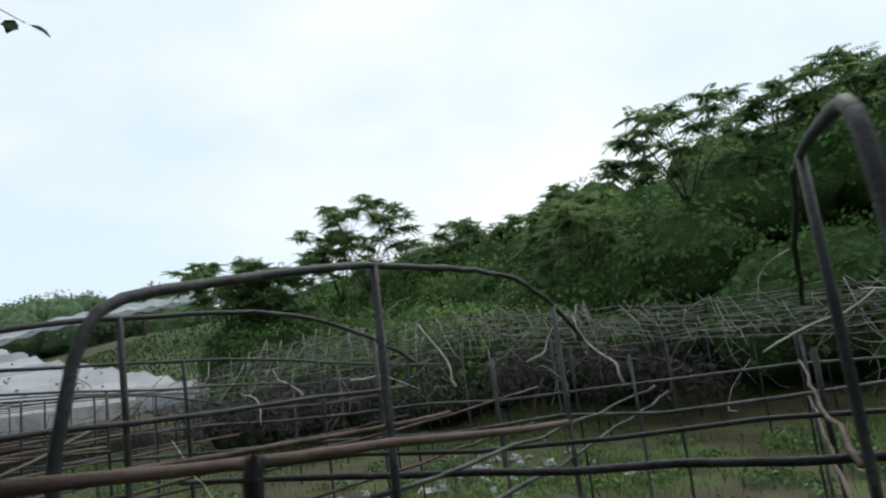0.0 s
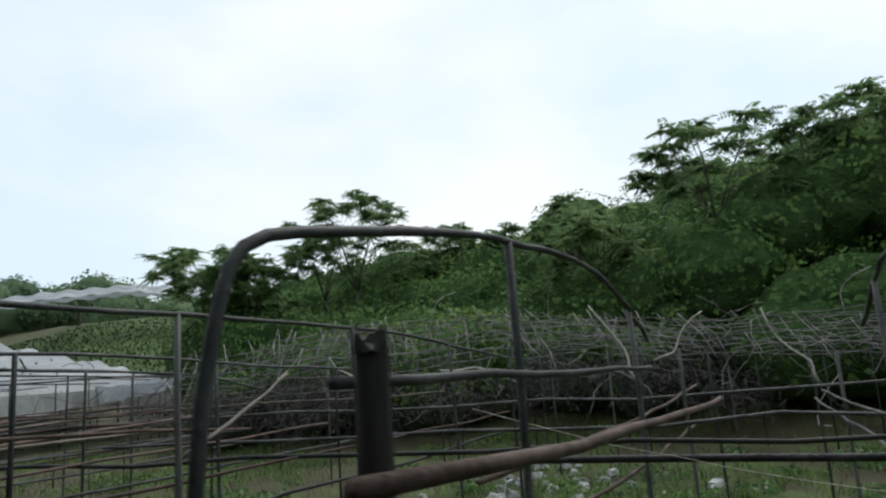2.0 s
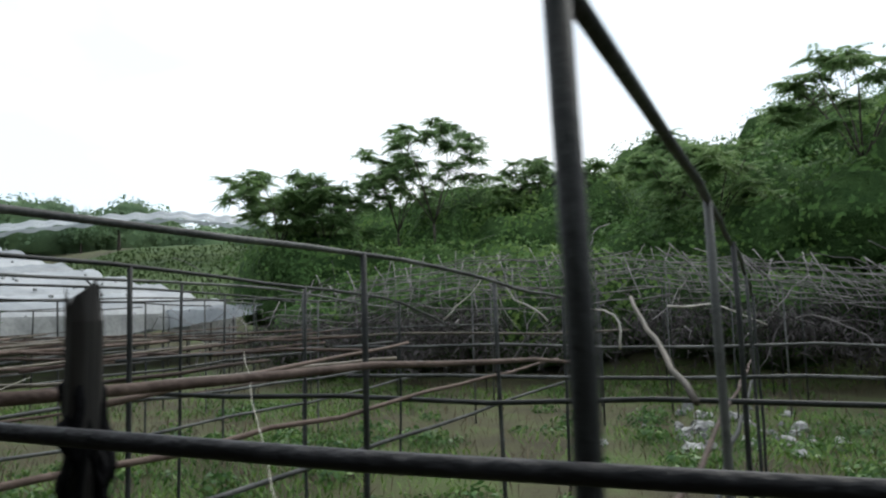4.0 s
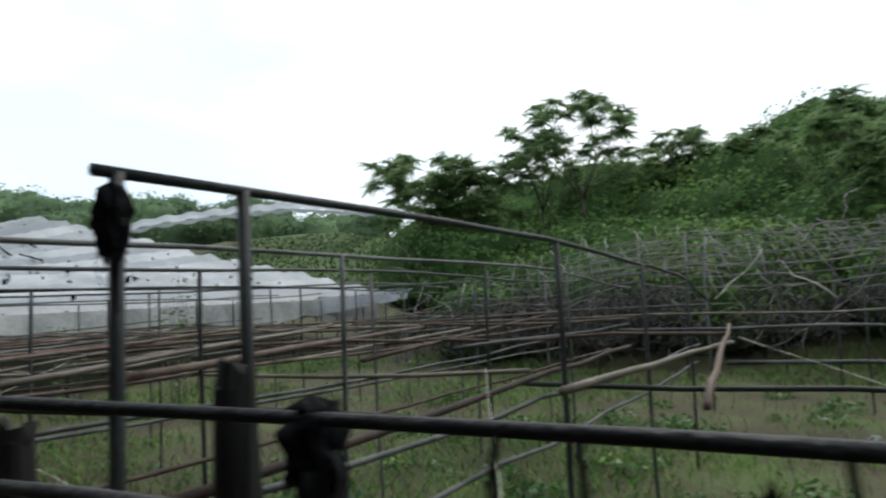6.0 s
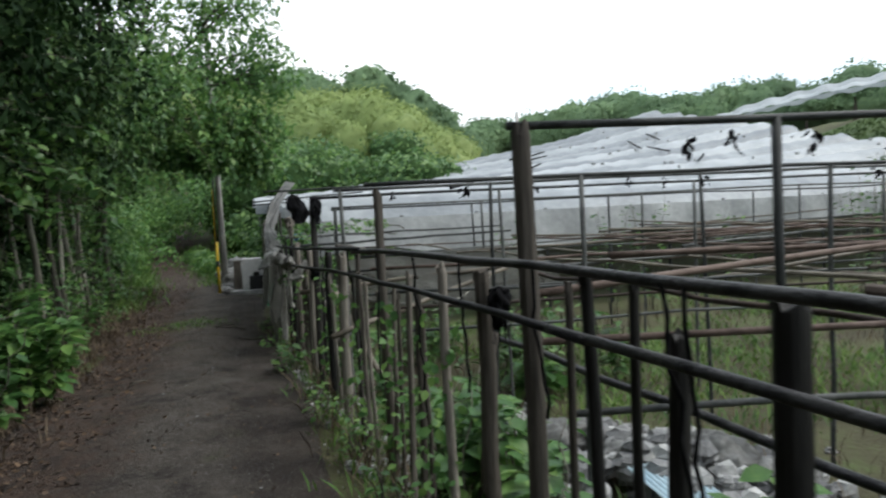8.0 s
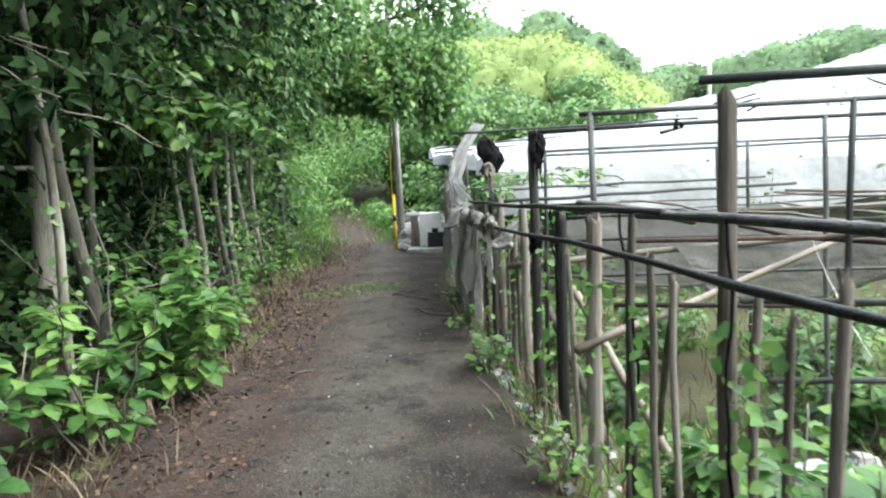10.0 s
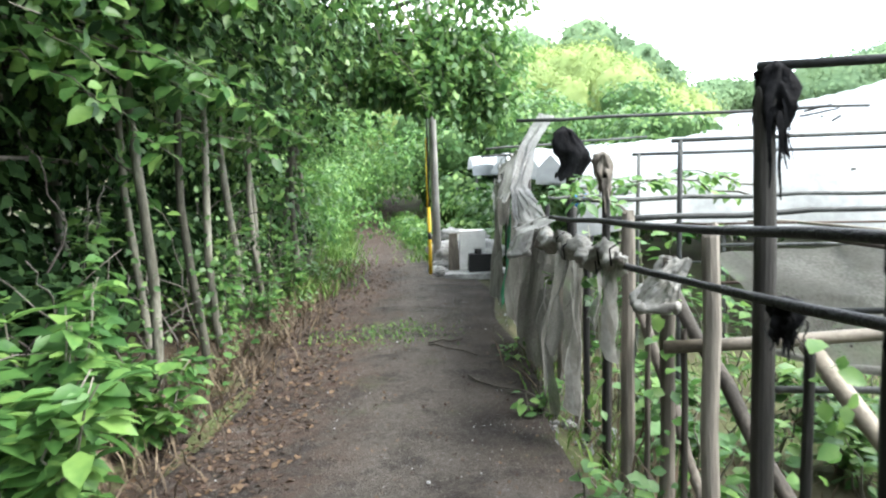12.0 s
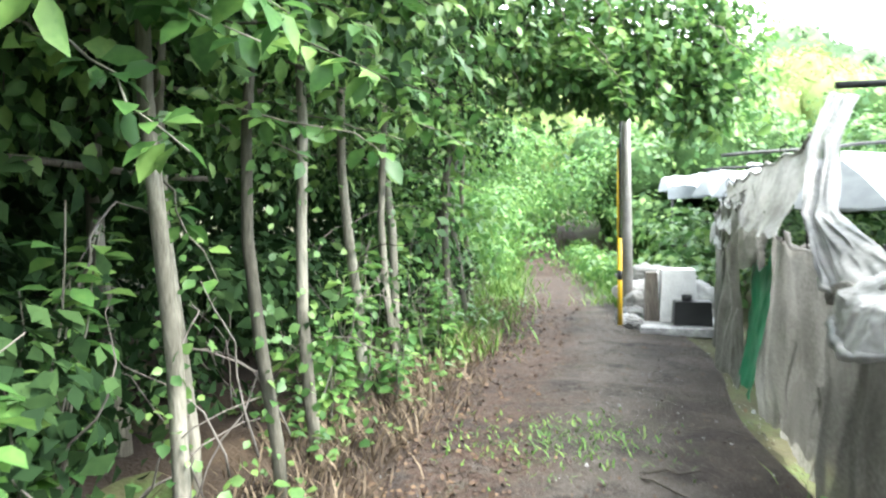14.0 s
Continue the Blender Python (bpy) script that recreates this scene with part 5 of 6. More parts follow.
frond_tree(24.5, 12.6, 2.6, 8.35, 2.4, 40, "slender tree with a flat feathery crown", 3)
frond_tree(25.2, 14.2, 2.8, 7.4, 1.5, 20, "slender tree with a flat feathery crown", 5)
frond_tree(22.5, 17.6, 2.2, 6.5, 1.8, 46, "feathery tree at the edge of the thicket", 8)
frond_tree(23.3, 16.2, 2.4, 5.9, 1.6, 40, "feathery tree at the edge of the thicket", 9)
frond_tree(18.6, 1.0, 3.0, 7.1, 1.7, 20, "tall feathery tree above the thicket", 11)
frond_tree(19.5, -1.3, 3.4, 7.2, 1.4, 18, "tall feathery tree above the thicket", 12)
frond_tree(19.2, -3.0, 3.6, 7.5, 1.6, 22, "tall feathery tree above the thicket", 13)
frond_tree(20.5, 3.8, 2.2, 5.6, 1.5, 26, "tall feathery tree above the thicket", 15)
frond_tree(27, 9.5, 3.5, 7.2, 1.3, 26, "low feathery tree on the skyline", 17)
frond_tree(27, 7.1, 3.5, 6.7, 1.3, 24, "low feathery tree on the skyline", 18)
frond_tree(24, 4.7, 3.0, 6.9, 1.2, 22, "low feathery tree on the skyline", 19)
frond_tree(28, 8.5, 3.5, 6.4, 1.8, 26, "low feathery tree on the skyline", 16)


def round_tree(th, d, h, w, label="small round tree on the skyline"):
    x, y = HUB[0] + d * math.sin(radians(th)), HUB[1] + d * math.cos(radians(th))
    g = float(land(x, y))
    t = thing("skyline_tree", label, "tree", "trees on the skyline")
    part("trunk", Mesh().tube([(x, y, g - .4), (x, y, g + h * .6)], [.2, .1], 7), M_darkbark, t)
    ps, ds = [], []
    for k in range(6):
        c = (x + random.uniform(-.5, .5) * w, y + random.uniform(-.5, .5) * w, g + h * random.uniform(.6, .85))
        p, dd = shell(c, (w * .5, w * .5, h * .25), 130, .5, -.9)
        ps.append(p)
        ds.append(dd)
    p, dd = np.concatenate(ps), np.concatenate(ds)
    ob = leaves("crown", p, rng.normal(size=p.shape), unit(dd + .5 * rng.normal(size=p.shape)), rng.uniform(.3, .6, len(p)), M_forest, .6, False)
    ob.parent = t


for th, d, h, w in ((49.5, 74, 4.2, 3.2), (43.5, 100, 6.0, 5), (40.5, 108, 5, 6), (23.2, 96, 5.5, 5), (46.5, 90, 3.5, 4), (62, 62, 3, 3)):
    round_tree(th, d, h, w)


# ---- the wooded edge on the other side of the path ----
def edge_tree(x, y, h, r, lean, crown_c, crown_r, n, leaf, material, label):
    t = thing("edge_tree", label, "tree", "trees along the path")
    pts = [(x + lean[0] * f + .04 * math.sin(f * 9 + y * 3), y + lean[1] * f + .03 * math.cos(f * 8 + x), -.2 + (h + .2) * f) for f in np.linspace(0, 1, 9)]
    part("trunk", Mesh().tube(pts, [r * (1.15 - .55 * f) for f in np.linspace(0, 1, 9)], 9, .07), M_bark, t)
    tip = Vector(pts[-3])
    br = Mesh()
    ps, dirs = [], []
    for c, cr, share in zip(crown_c, crown_r, [1 / len(crown_c)] * len(crown_c)):
        c = Vector(c)
        br.tube(wobble(tip, c, 5, .06), [r * .6, r * .5, r * .4, r * .35, r * .25, r * .15], 6)
        for j in range(5):
            e = c + Vector((random.uniform(-1, 1) * cr[0], random.uniform(-1, 1) * cr[1], random.uniform(-.8, .8) * cr[2])) * .8
            br.tube(wobble(tip.lerp(c, .7), e, 4, .05), [r * .28, r * .22, r * .18, r * .12, r * .08], 5)
        p, d = shell(c, cr, int(n * share), .75, -.95)
        ps.append(p)
        dirs.append(d)
    part("limb", br, M_darkbark, t)
    p, d = np.concatenate(ps), np.concatenate(dirs)
    al = rng.normal(size=p.shape) * .8 + d * .6
    al[:, 2] -= .75
    ob = leaves("crown", p, al, unit(d + np.array([.35, -.1, .7]) + .6 * rng.normal(size=p.shape)), leaf * rng.uniform(.55, 1.35, len(p)), material, .52, 11 < y < 21.2)
    ob.parent = t
    return t


EDGE = [(.03, 18.65, .035), (.14, 19.25, .032), (-.25, 19.1, .030), (.10, 19.85, .034), (-.05, 20.9, .04), (.02, 21.5, .03), (-.2, 22.4, .04), (.0, 23.6, .04), (-.1, 16.65, .055), (-.9, 19.4, .05), (-.45, 17.5, .045),
        (.02, 16.0, .03), (-.6, 15.2, .05), (.0, 14.2, .035), (-.3, 13.2, .04), (-.2, 11.8, .05), (-.5, 10.0, .05), (-.4, 8.0, .06), (-.5, 5.5, .06), (-.6, 3.0, .06), (-.4, .5, .06), (-.2, 25.2, .05), (-.5, 27, .05)]
for k, (x, y, r) in enumerate(EDGE):
    h = random.uniform(3.0, 4.2)
    lean = (random.uniform(-.22, .06), random.uniform(-.12, .12))
    reach = float(np.interp(y, [0, 10, 13, 17, 22, 24.5, 27], [.2, .3, .35, .55, .9, 1.1, .3]))
    cs = [(x - .2 + reach * .3, y, 2.7), (x - .6, y + .3, 3.9), (x + reach * .75, y + .2, 3.4), (x - .9, y - .2, 2.2)]
    crs = [(.85, .8, .75), (1.2, 1.1, 1.0), (.8, .8, .8), (.7, .8, .7)]
    # trees short of y 17.2 take the leaf colour with shade in it
    edge_tree(x, y, h, r, lean, cs, crs, 2300 if y > 11 else 1300, .105 if y > 12 else .14, M_leaf if k % 3 and y > 17.2 else M_leafshade, "slim grey-barked tree with drooping leaves at the path edge")

# the large tree that hangs over the path
edge_tree(-.5, 24.3, 5.0, .09, (.8, 0), [(1.3, 24.2, 3.6), (2.3, 24.0, 3.6), (1.0, 23.0, 4.2), (3.0, 24.4, 3.3), (2.0, 24.6, 5.0), (.6, 24.4, 5.6), (3.1, 24.4, 4.7), (1.2, 24.8, 6.8), (-.9, 24.2, 6.2), (2.6, 24.8, 6.2), (-1.6, 23, 4.6), (0.2, 23.6, 8.0), (2.0, 24.0, 2.95), (2.75, 24.3, 2.7), (1.2, 24.0, 3.0)], [(.9, .9, .7), (.75, .8, .8), (1.0, 1, .8), (.55, .6, .8), (1.2, 1.1, .9), (1.4, 1.2, 1.0), (.75, .8, .8), (1.5, 1.4, 1.1), (1.8, 1.6, 1.4), (1.0, 1.0, .9), (1.6, 1.6, 1.4), (1.6, 1.5, 1.1), (.6, .6, .5), (.5, .5, .5), (.6, .6, .4)], 19000, .13, M_leafb, "large tree whose leafy boughs hang over the path")
edge_tree(-.8, 17.0, 5.5, .08, (.5, .5), [(.6, 18.0, 4.6), (1.3, 18.6, 5.2), (-.3, 17, 5.4), (-1.2, 16, 4.6), (-.8, 19.5, 5.2), (-.6, 21.5, 5.6)], [(1.0, 1.0, .7), (.8, .9, .7), (1.3, 1.3, 1.0), (1.2, 1.3, 1.2), (1.3, 1.4, 1.2), (1.4, 1.4, 1.2)], 11000, .12, M_leafshade, "tall tree with boughs above the path")

# masses under and behind the trees, their shade put into the leaf colour
bushes("low_undergrowth", [(random.uniform(-1.5, -.45), y + random.uniform(-.3, .3), random.uniform(.35, .7), random.uniform(.1, .9)) for y in np.arange(-4, 27, .22)], 900, .10, M_leafshade, "dark undergrowth at the foot of the trunks", "undergrowth")
bushes("undergrowth", [(random.uniform(-2.6, -.9), y + random.uniform(-.3, .3), random.uniform(.6, 1.0), random.uniform(.3, 1.4)) for y in np.arange(-4, 29, .45)], 700, .12, M_leafshade, "shadowed undergrowth between the trunks", "undergrowth")
# added layer above the view that keeps sky light off the wood
bushes("wood_canopy", [(random.uniform(-5, -.2), y + random.uniform(-.5, .5), random.uniform(1.1, 1.7), random.uniform(4.0, 6.5)) for y in np.arange(-6, 30, .42)], 150, .20, M_leafshade, "leafy canopy added overhead to shade the wood", "canopy", .6, .8, .4)
# boughs packed denser than they grow, to shade the wood's edge
bushes("overhanging_boughs", [(random.uniform(-.6, 1.0), y + random.uniform(-.3, .3), random.uniform(.7, 1.1), random.uniform(4.3, 5.6)) for y in np.arange(6.5, 19, .16)], 300, .17, M_leafshade, "boughs thickened into a roof to shade the side of the path", "canopy", .6, .7, .4)
bushes("wood_interior", [(random.uniform(-6, -2.6), y + random.uniform(-.5, .5), random.uniform(1.2, 1.9), random.uniform(.8, 5.0)) for y in np.arange(-8, 31, .33)], 130, .22, M_leafshade, "dark depth of the wood", "wood")
bushes("wood_depth", [(random.uniform(-10, -6), y + random.uniform(-.5, .5), random.uniform(1.8, 2.4), random.uniform(.8, 5.5)) for y in np.arange(-8, 30, .5)], 60, .3, M_leafshade, "dark closed depth of the wood", "wood", core=.8)
bushes("path_end_greenery", [(-.6 + random.uniform(-.6, .5), y, random.uniform(.5, .9), random.uniform(.3, 1.6)) for y in np.arange(23, 40, .5)] + [(2.0 - .05 * (y - 27) ** 1.4 + random.uniform(-.2, .3), y, random.uniform(.4, .6), .3) for y in np.arange(28.5, 36, .6)] + [(random.uniform(-6, 2), random.uniform(36, 42), 1.4, random.uniform(.5, 3)) for k in range(34)] + [(random.uniform(-6, -3), random.uniform(30, 37), 1.2, random.uniform(.4, 3)) for k in range(16)], 420, .13, M_leafb, "bright greenery closing in at the end of the path", "greenery")


def shrub(x, y, h, w, n, leaf, material, label, stems=7):
    """Upright stems with broad leaves set along them."""
    t = thing("shrub", label, "shrub", "shrubs along the path")
    at, al, up, sz = [], [], [], []
    g = float(land(x, y))
    for s in range(stems):
        a = random.uniform(0, 6.28)
        tip = Vector((x + w * math.cos(a) * random.uniform(.3, 1), y + w * math.sin(a) * random.uniform(.3, 1), g + h * random.uniform(.6, 1.1)))
        pts = wobble((x + .05 * math.cos(a), y + .05 * math.sin(a), g - .05), tip, 6, .03, -.06)
        part("stem", Mesh().tube(pts, [.008, .007, .006, .006, .005, .004, .003], 5), M_bark, t)
        for k in range(n // stems):
            f = random.uniform(.2, 1)
            i = min(5, int(f * 6))
            p = pts[i].lerp(pts[i + 1], f * 6 - i if f < 1 else 1)
            b = random.uniform(0, 6.28)
            d = Vector((math.cos(b), math.sin(b), random.uniform(-.5, .35)))
            at.append(tuple(p + d * .04))
            al.append(tuple(d))
            up.append((random.gauss(.15, .3), random.gauss(0, .3), 1))
            sz.append(leaf * random.uniform(.55, 1.25))
    ob = leaves("foliage", np.array(at), np.array(al), np.array(up), np.array(sz), material, .62, True)
    ob.parent = t


for x, y, h, w, n, leaf in ((.55, 16.4, .75, .40, 150, .15), (.25, 16.9, .95, .40, 150, .14), (.35, 17.7, .55, .35, 130, .13), (.0, 17.6, 1.0, .4, 110, .13), (.35, 15.5, .9, .4, 110, .14), (.15, 14.6, 1.1, .4, 130, .13), (.1, 13.4, .9, .4, 120, .13), (.05, 12.2, 1.2, .5, 130, .13),
                            (-.05, 20.3, .9, .35, 110, .11), (.15, 21.0, .6, .3, 90, .1), (-.2, 20.9, 1.2, .4, 110, .11), (.1, 22.5, .8, .4, 110, .11), (.0, 24, .8, .4, 110, .11), (-.4, 18.4, 1.3, .4, 120, .12), (-.1, 11, 1.1, .5, 120, .13), (-.2, 9.3, 1.1, .5, 110, .13)):
    shrub(x, y, h, w, int(n * 1.9), leaf, M_leafb if y > 14 else M_leaf, "broad-leaved shrub with bright leaves at the path edge")
for x, y, h, w, n, leaf in ((3.45, 14.0, .75, .4, 90, .16), (3.75, 13.3, .7, .4, 80, .15), (3.9, 14.7, .6, .4, 80, .16), (3.4, 15.0, .5, .35, 80, .13), (3.5, 16.3, .5, .35, 90, .13), (3.3, 12.3, .5, .3, 70, .12), (4.3, 12.0, .7, .4, 80, .13), (3.2, 17.1, .55, .35, 80, .12), (3.7, 19.3, 1.45, .45, 120, .12), (4.4, 19.6, 1.35, .5, 120, .12), (3.2, 18.6, 1.2, .3, 60, .1),
                            (2.85, 12.9, .35, .15, 40, .06), (2.84, 13.9, .3, .15, 40, .06), (2.75, 14.8, .3, .15, 40, .06), (2.85, 11.6, .3, .15, 40, .06), (2.66, 16.6, .3, .18, 40, .09), (2.62, 18.0, .25, .15, 36, .08), (2.62, 19.4, .2, .15, 30, .07)):
    shrub(x, y, h, w, int(n * 1.6), leaf, M_leafb, "broad-leaved weed growing among the fence stakes", 5)


for x, y, h, w in ((11.5, 17.6, 2.1, .5), (12.2, 18.2, 1.9, .5), (9.2, 20.0, 1.6, .45), (8.4, 19.9, 1.4, .4), (10.6, 19.5, 1.4, .4), (6.4, 19.8, 1.3, .35)):
    shrub(x, y, h + .3, w, 130, .11, M_leaf, "thin young tree growing among the trellis rows", 6)


for k in range(52):
    y = random.uniform(11.5, 19)
    x = fence_x(y) + random.uniform(.3, 3.2)
    if y < 15.4 and x > 3.75:
        continue
    shrub(x, y, random.uniform(.35, .85), random.uniform(.25, .45), 90, random.uniform(.09, .17), random.choice([M_leafb, M_leaf]), "broad-leaved weed in the overgrown field edge", 5)


# a creeper on the stakes, leaves standing off the wood
at = []
for y in (12.6, 12.85, 13.4, 13.62, 14.3, 14.9, 15.6, 16.5, 17.3):
    for k in range(42):
        at.append((fence_x(y) - .02 + random.gauss(0, .035), y + random.gauss(0, .04), random.uniform(.05, 1.0)))
at = np.array(at)
tagged(leaves("creeper", at, rng.normal(size=at.shape) + [-.6, -.4, -.5], rng.normal(size=at.shape) * .4 + [-.5, -.6, .6], rng.uniform(.03, .07, len(at)), M_leafb, .7, True), "green creeper climbing the stakes", "creeper", kind="stuff")


# bright sprays that hang forward from the trees
def spray(p0, p1, n, leaf, label, material=None):
    t = thing("leafy_spray", label, "branch", "sprays over the path edge")
    pts = wobble(p0, p1, 8, .03, -.06)
    part("twig", Mesh().tube(pts, [.009 - .0008 * k for k in range(9)], 5), M_bark, t)
    at, al = [], []
    for k in range(n):
        f = random.uniform(.25, 1)
        i = min(7, int(f * 8))
        p = pts[i].lerp(pts[i + 1], f * 8 - i if f < 1 else 1)
        d = Vector((random.uniform(-1, 1), random.uniform(-1, 1), random.uniform(-.9, .3)))
        at.append(tuple(p + d * .03))
        al.append(tuple(d))
    at, al = np.array(at), np.array(al)
    ob = leaves("foliage", at, al, rng.normal(size=at.shape) * .4 + [.3, -.3, 1], leaf * rng.uniform(.5, 1.25, len(at)), material or M_leafb, .6, True)
    ob.parent = t


for p0, p1, n, lf in (((-.4, 18.8, 2.4), (.95, 18.7, 1.92), 46, .11), ((-.5, 18.4, 2.2), (.45, 18.2, 1.62), 30, .11), ((-.3, 18.2, 2.5), (.6, 18.4, 2.15), 34, .11), ((-.4, 17.6, 2.2), (.4, 17.4, 1.85), 34, .12), ((-.6, 19.4, 2.5), (.6, 19.9, 2.0), 36, .11), ((-.4, 18.9, 1.8), (.15, 18.8, 1.15), 24, .1),
                      ((-.4, 16.2, 2.3), (.7, 16.4, 2.0), 36, .12), ((-.5, 15.4, 2.4), (.5, 15.2, 1.9), 36, .12), ((-.2, 20.6, 2.4), (.8, 20.8, 1.9), 36, .1), ((-.3, 22, 2.6), (1.0, 21.8, 2.2), 40, .1), ((-.6, 18.6, 2.9), (.9, 18.3, 2.6), 50, .12), ((-.5, 17.2, 2.8), (.9, 17.2, 2.5), 50, .12)):
    # sprays short of y 17.3 get the shade-darkened leaf colour
    spray(p0, p1, int(n * 1.3), lf * 1.15, "spray of young leaves hanging over the path edge", M_leafb if p0[1] > 17.3 else M_leafshade)
for k in range(34):
    y = random.uniform(14.5, 24)
    z = random.uniform(1.7, 3.0)
    x = random.uniform(-.3, .3)
    spray((x - .7, y + random.uniform(-.3, .3), z + .25), (x + random.uniform(.25, .65), y + random.uniform(-.4, .4), z - random.uniform(.0, .3)), 34, random.uniform(.09, .14), "leafy bough end at the edge of the wood", M_leafshade if y < 17.3 else M_leaf if k % 2 else M_leafb)
for k in range(15):
    y, z = random.uniform(17.6, 20.5), random.uniform(2.0, 3.1)
    spray((-.5, y + random.uniform(-.3, .3), z + .3), (random.uniform(.2, .95), y + random.uniform(-.4, .4), z - random.uniform(.0, .2)), 40, random.uniform(.12, .17), "leafy bough end with large bright leaves", M_leafb)
spray((1.58, 5.28, 4.03), (4.18, 4.18, 3.33), 70, .13, "long twig with narrow leaves reaching over the path", M_leafshade)

for k in range(26):
    x, y, z = random.uniform(.4, 3.3), random.uniform(23.2, 24.6), random.uniform(2.7, 3.6)
    spray((x - .3, y, z + .3), (x + random.uniform(-.1, .3), y - random.uniform(.1, .4), z - random.uniform(.4, .8)), 44, random.uniform(.10, .14), "drooping leafy bough above the path", M_leafb if k % 3 else M_leaf)
for p0, p1, n in TRAILS:
    spray(p0, p1, n, .09, "leafy creeper trailing over the pipes beside the nets", M_leafb)

# the old rail behind the trunks
m = Mesh().tube(wobble((-.75, 12.5, 1.62), (-.65, 20.2, 1.68), 10, .02), .018, 8, .05)
tagged(part("old_rail", m, M_post), "grey old rail nailed across the trunks", "rail")
twigs = Mesh()
for k in range(110):
    x, y = random.uniform(-.6, .25), random.uniform(11, 26)
    p = [Vector((x, y, random.uniform(.0, .6)))]
    d = Vector((random.uniform(-.3, .4), random.uniform(-.6, .3), 1))
    for j in range(6):
        d = (d + Vector((random.uniform(-.5, .5), random.uniform(-.5, .5), random.uniform(-.45, .3)))).normalized()
        p.append(p[-1] + d * random.uniform(.08, .22))
    twigs.tube(p, [.006, .0055, .005, .0045, .004, .003, .002], 4)
tagged(part("dead_twigs", twigs, M_vine), "thin dead stems and twigs under the trees", "twigs", kind="stuff")


# ivy that climbs some of the trunks
at = []
for x, y, r in EDGE[:12]:
    for k in range(70):
        at.append((x + random.gauss(.02, .06), y - .03 + random.gauss(0, .05), random.choice([random.uniform(.1, 1.0), random.uniform(.8, 2.2)])))
at = np.array(at)
tagged(leaves("ivy", at, rng.normal(size=at.shape) + [.3, -.5, -.5], rng.normal(size=at.shape) * .4 + [.4, -.6, .6], rng.uniform(.03, .075, len(at)), M_leaf, .75, True), "ivy climbing the slim trunks", "ivy", kind="stuff")
for k in range(12):
    x, y = random.uniform(-.5, .05), random.uniform(16.5, 21.5)
    p, d = [Vector((x, y, random.uniform(.1, 1.2)))], Vector((random.uniform(-.3, .5), random.uniform(-.5, .3), 1))
    for j in range(9):
        d = (d + Vector((random.uniform(-.55, .5), random.uniform(-.5, .5), random.uniform(-.5, .2)))).normalized()
        p.append(p[-1] + d * random.uniform(.07, .15))
    tagged(part("dry_vine", Mesh().tube(p, [.007 - .0006 * j for j in range(10)], 6, .1), M_vine), "bare dry vine twisting between the trunks", "vine", "vines under the trees")
n = 5200
gx, gy = rng.uniform(-1.3, .5, n), rng.uniform(10, 27, n)
keep = (np.sin(gx * 5 + gy * 2.3) + np.cos(gy * 3.1) + rng.normal(size=n) * .7) > .1
gx, gy = gx[keep], gy[keep]
at = np.stack([gx, gy, land(gx, gy) + rng.uniform(.03, .25, len(gx))], 1)
tagged(leaves("ground_ivy", at, rng.normal(size=at.shape) * [1, 1, .4], rng.normal(size=at.shape) * .35 + [.1, -.1, 1], rng.uniform(.04, .10, len(gx)), M_leaf, .75, True), "low green ivy and seedlings on the floor of the wood", "ground ivy", kind="stuff")


# tussocks on the mown hillside
n = 9000
th, dd = np.radians(rng.uniform(40, 68, n)), rng.uniform(34, 70, n)
gx, gy = HUB[0] + dd * np.sin(th), HUB[1] + dd * np.cos(th)
a = rng.uniform(0, 6.28, n)
tagged(leaves("hillside_tussocks", np.stack([gx, gy, land(gx, gy) + .12], 1), np.stack([np.cos(a) * .5, np.sin(a) * .5, np.ones(n)], 1), np.stack([-np.cos(a), -np.sin(a), .5 * np.ones(n)], 1), rng.uniform(.15, .4, n), M_slope, .5, False), "tufts of grass and weeds on the hillside", "grass", kind="stuff")


# ---- grass, litter and stones ----
def blades(name, x, y, h, material, label, category, w=.02, lean=.45, base=land):
    n = len(x)
    z = base(x, y) - .01
    a = rng.uniform(0, 6.28, n)
    al = np.stack([np.cos(a) * lean, np.sin(a) * lean, np.ones(n)], 1) + .15 * rng.normal(size=(n, 3))
    up = np.stack([-np.cos(a), -np.sin(a), .4 * np.ones(n)], 1)
    ob = leaves(name, np.stack([x, y, z], 1), al, up, h, material, w, False, .12)
    return tagged(ob, label, category, kind="stuff")


n = 150000
gx, gy = 3.3 + 16 * rng.random(n) ** 1.2, rng.uniform(-7, 20.5, n)
keep = (np.sin(gx * 1.1 + gy * .4) + np.cos(gy * .9 - gx * .3) + .9 * np.sin(gx * 2.7 - gy * 1.9) * np.cos(gy * 2.3 + gx) + rng.normal(size=n) * .5) > .1
blades("field_grass", gx[keep], gy[keep], rng.uniform(.05, .20, keep.sum()), M_grass, "patchy green grass of the abandoned field", "grass", .13, .7)
n = 16000
blades("dry_field_grass", 3.3 + 14 * rng.random(n) ** 1.3, -7 + 27 * rng.random(n) ** .6, rng.uniform(.06, .28, n), M_dry, "dry stalks in the field grass", "grass", .05)
n = 8000
gy = 8 + 19 * rng.random(n) ** .5
gx = .26 + .22 * rng.normal(size=n) - .02 * np.maximum(0, gy - 20)
blades("dry_edge_grass", gx, gy, rng.uniform(.06, .30, n), M_dry, "dry brown grass along the path edge", "grass", .05, .7)
n = 9000
gy = rng.uniform(22.5, 38, n)
bend = -.0225 * np.maximum(0, gy - 26) ** 1.6
gx = np.where(rng.random(n) < .5, .15 - .04 * np.maximum(0, gy - 22) + .3 * rng.normal(size=n), 2.3 + .35 * rng.normal(size=n) - .03 * np.maximum(0, gy - 24)) + bend
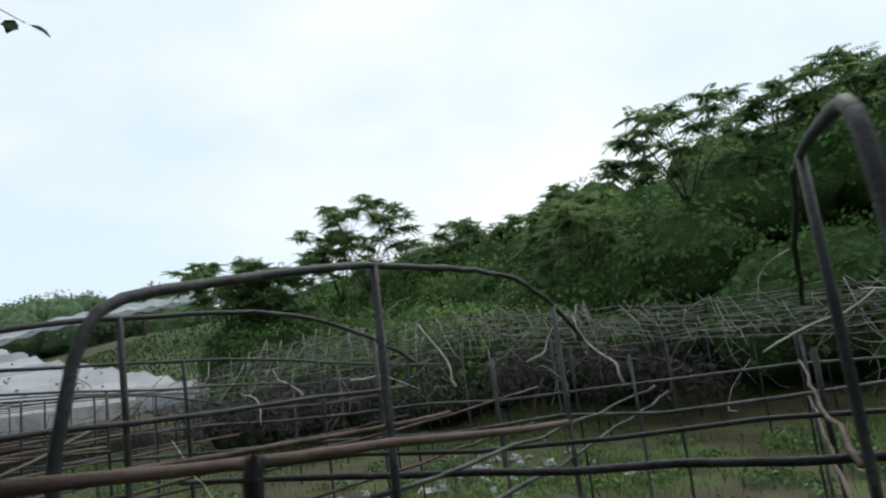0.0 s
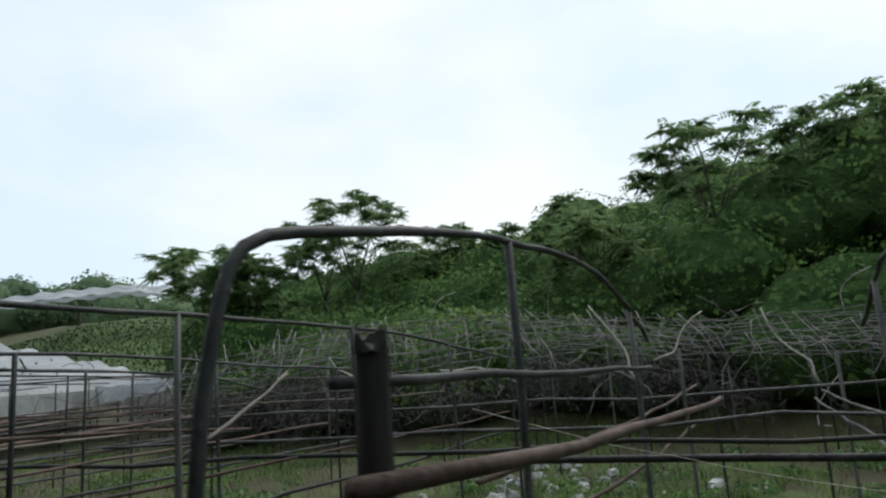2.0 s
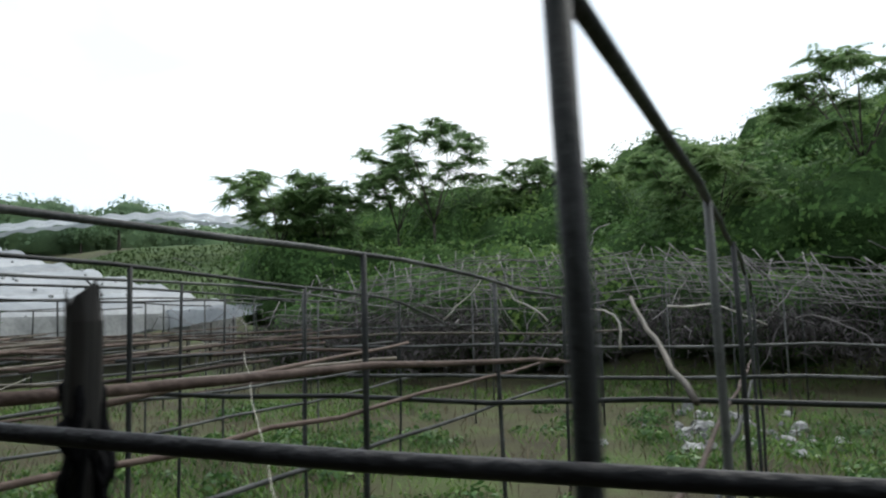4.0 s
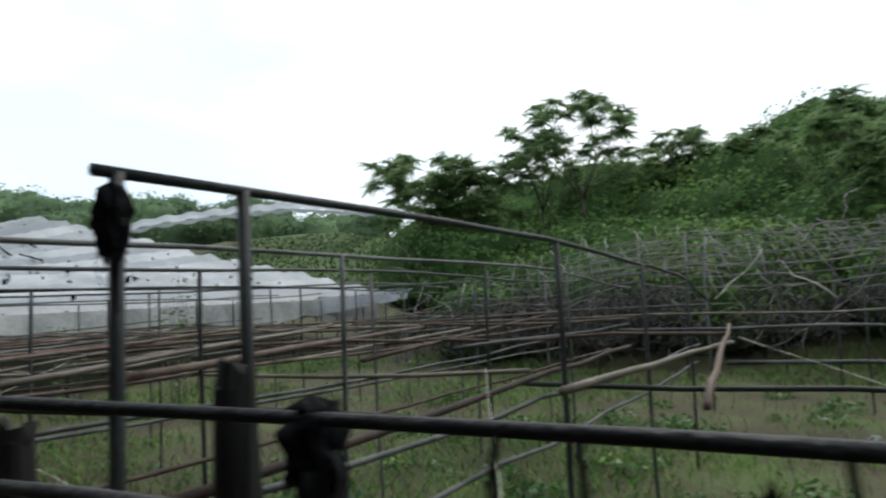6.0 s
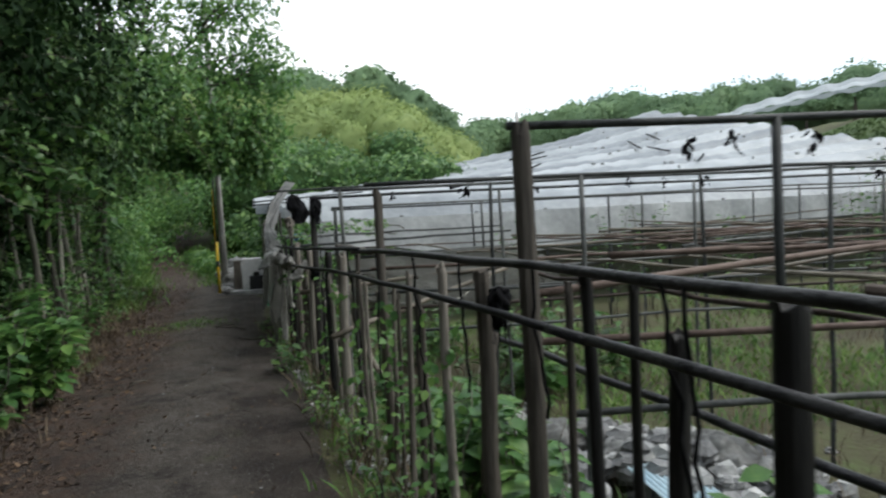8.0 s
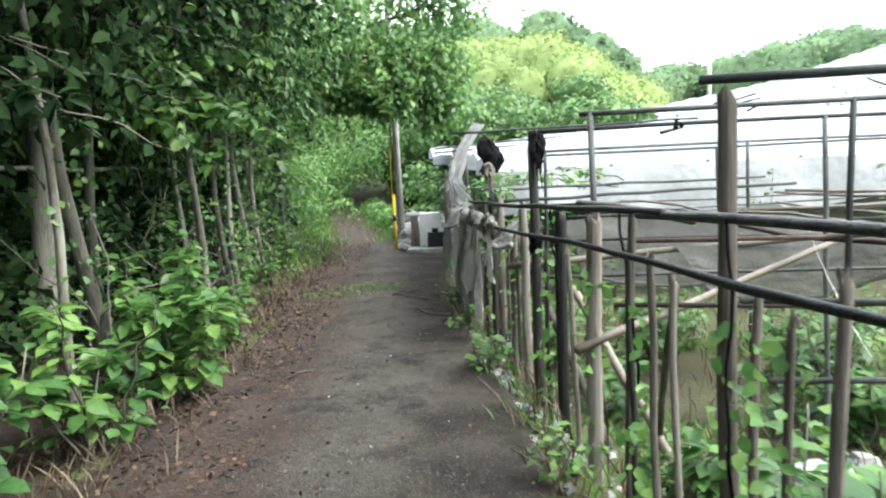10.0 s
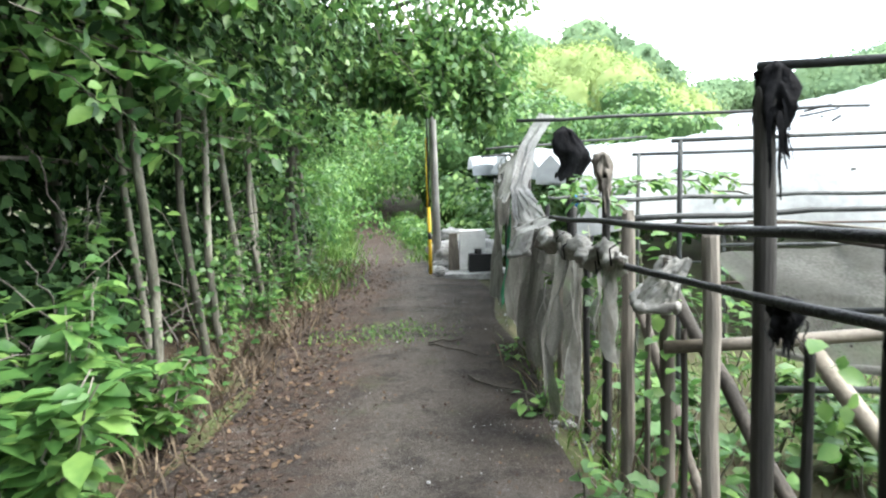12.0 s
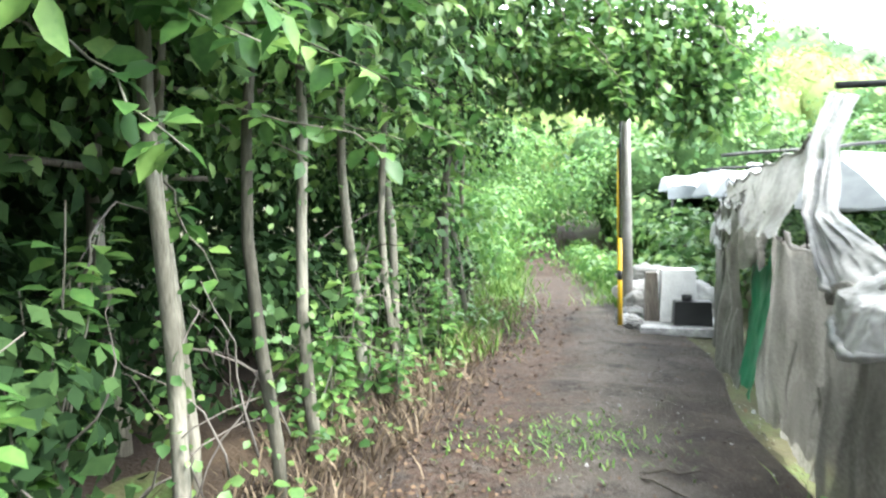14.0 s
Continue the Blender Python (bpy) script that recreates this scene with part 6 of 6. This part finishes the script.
keep = (gy > 26.6) | (gx < 1.2)
blades("verge_grass", gx[keep], gy[keep], rng.uniform(.10, .38, keep.sum()), M_grass, "tall bright grass on the verges where the path bends away", "grass", .07, .6)
n = 900
gy = rng.uniform(8, 20, n)
gx = 2.88 + .14 * rng.normal(size=n)
blades("dry_fence_stalks", gx, gy, rng.uniform(.08, .45, n), M_dry, "dry brown stalks at the foot of the fence", "grass", .035, .5)
n = 2200
gy = rng.uniform(8, 20, n)
gx = 2.87 + .12 * rng.normal(size=n)
blades("fence_grass", gx, gy, rng.uniform(.05, .2, n), M_grass, "grass at the foot of the fence", "grass", .08, .6)
n = 850
gy = rng.normal(20.35, .26, n)
gx = rng.normal(1.40, .34, n)
keep = np.abs(gx - 1.5) < .8
blades("path_grass", gx[keep], gy[keep], rng.uniform(.03, .09, keep.sum()), M_grass, "low weeds across the path", "grass", .16, 1.0, path_z)
n = 19000
ly = rng.uniform(7, 28, n)
lx = np.where(rng.random(n) < .72, .60 + .42 * rng.normal(size=n), rng.uniform(.5, 2.75, n))
at = np.stack([lx, ly, np.where((lx > .5) & (lx < 2.75), path_z(lx, ly) + .006, np.maximum(land(lx, ly), -.2) + .012) + .010 * rng.random(n)], 1)
al = rng.normal(size=(n, 3))
al[:, 2] *= .25
tagged(leaves("leaf_litter", at, al, np.tile([0, 0, 1.0], (n, 1)) + .35 * rng.normal(size=(n, 3)), rng.uniform(.012, .055, n) * np.where(lx > 1.3, .6, 1), M_litter, .7, False), "scattered brown fallen leaves on the path", "leaf litter", kind="stuff")
grit = Mesh()
for k in range(4500):
    x, y = random.uniform(.5, 2.75), 8 + 18 * random.random()
    s = random.uniform(.002, .006) if k % 60 else random.uniform(.008, .016)
    z = float(path_z(x, y))
    grit.block(x - s, y - s * .7, z - s, x + s, y + s * .7, z + s * .7, .5)
tagged(part("gravel", grit, M_stone, smooth=False), "pale grit and small stones on the path", "gravel", kind="stuff")
for p0, p1 in (((1.75, 20.0, .05), (2.3, 19.4, .05)), ((2.2, 18.8, .05), (2.6, 18.2, .06)), ((1.9, 19.9, .05), (2.2, 19.95, .07)), ((1.2, 16.6, .05), (1.5, 16.9, .05))):
    tagged(part("fallen_stick", Mesh().tube(wobble(p0, p1, 5, .02), .008, 6), M_darkbark), "fallen dark stick lying on the path", "stick", "sticks on the path")
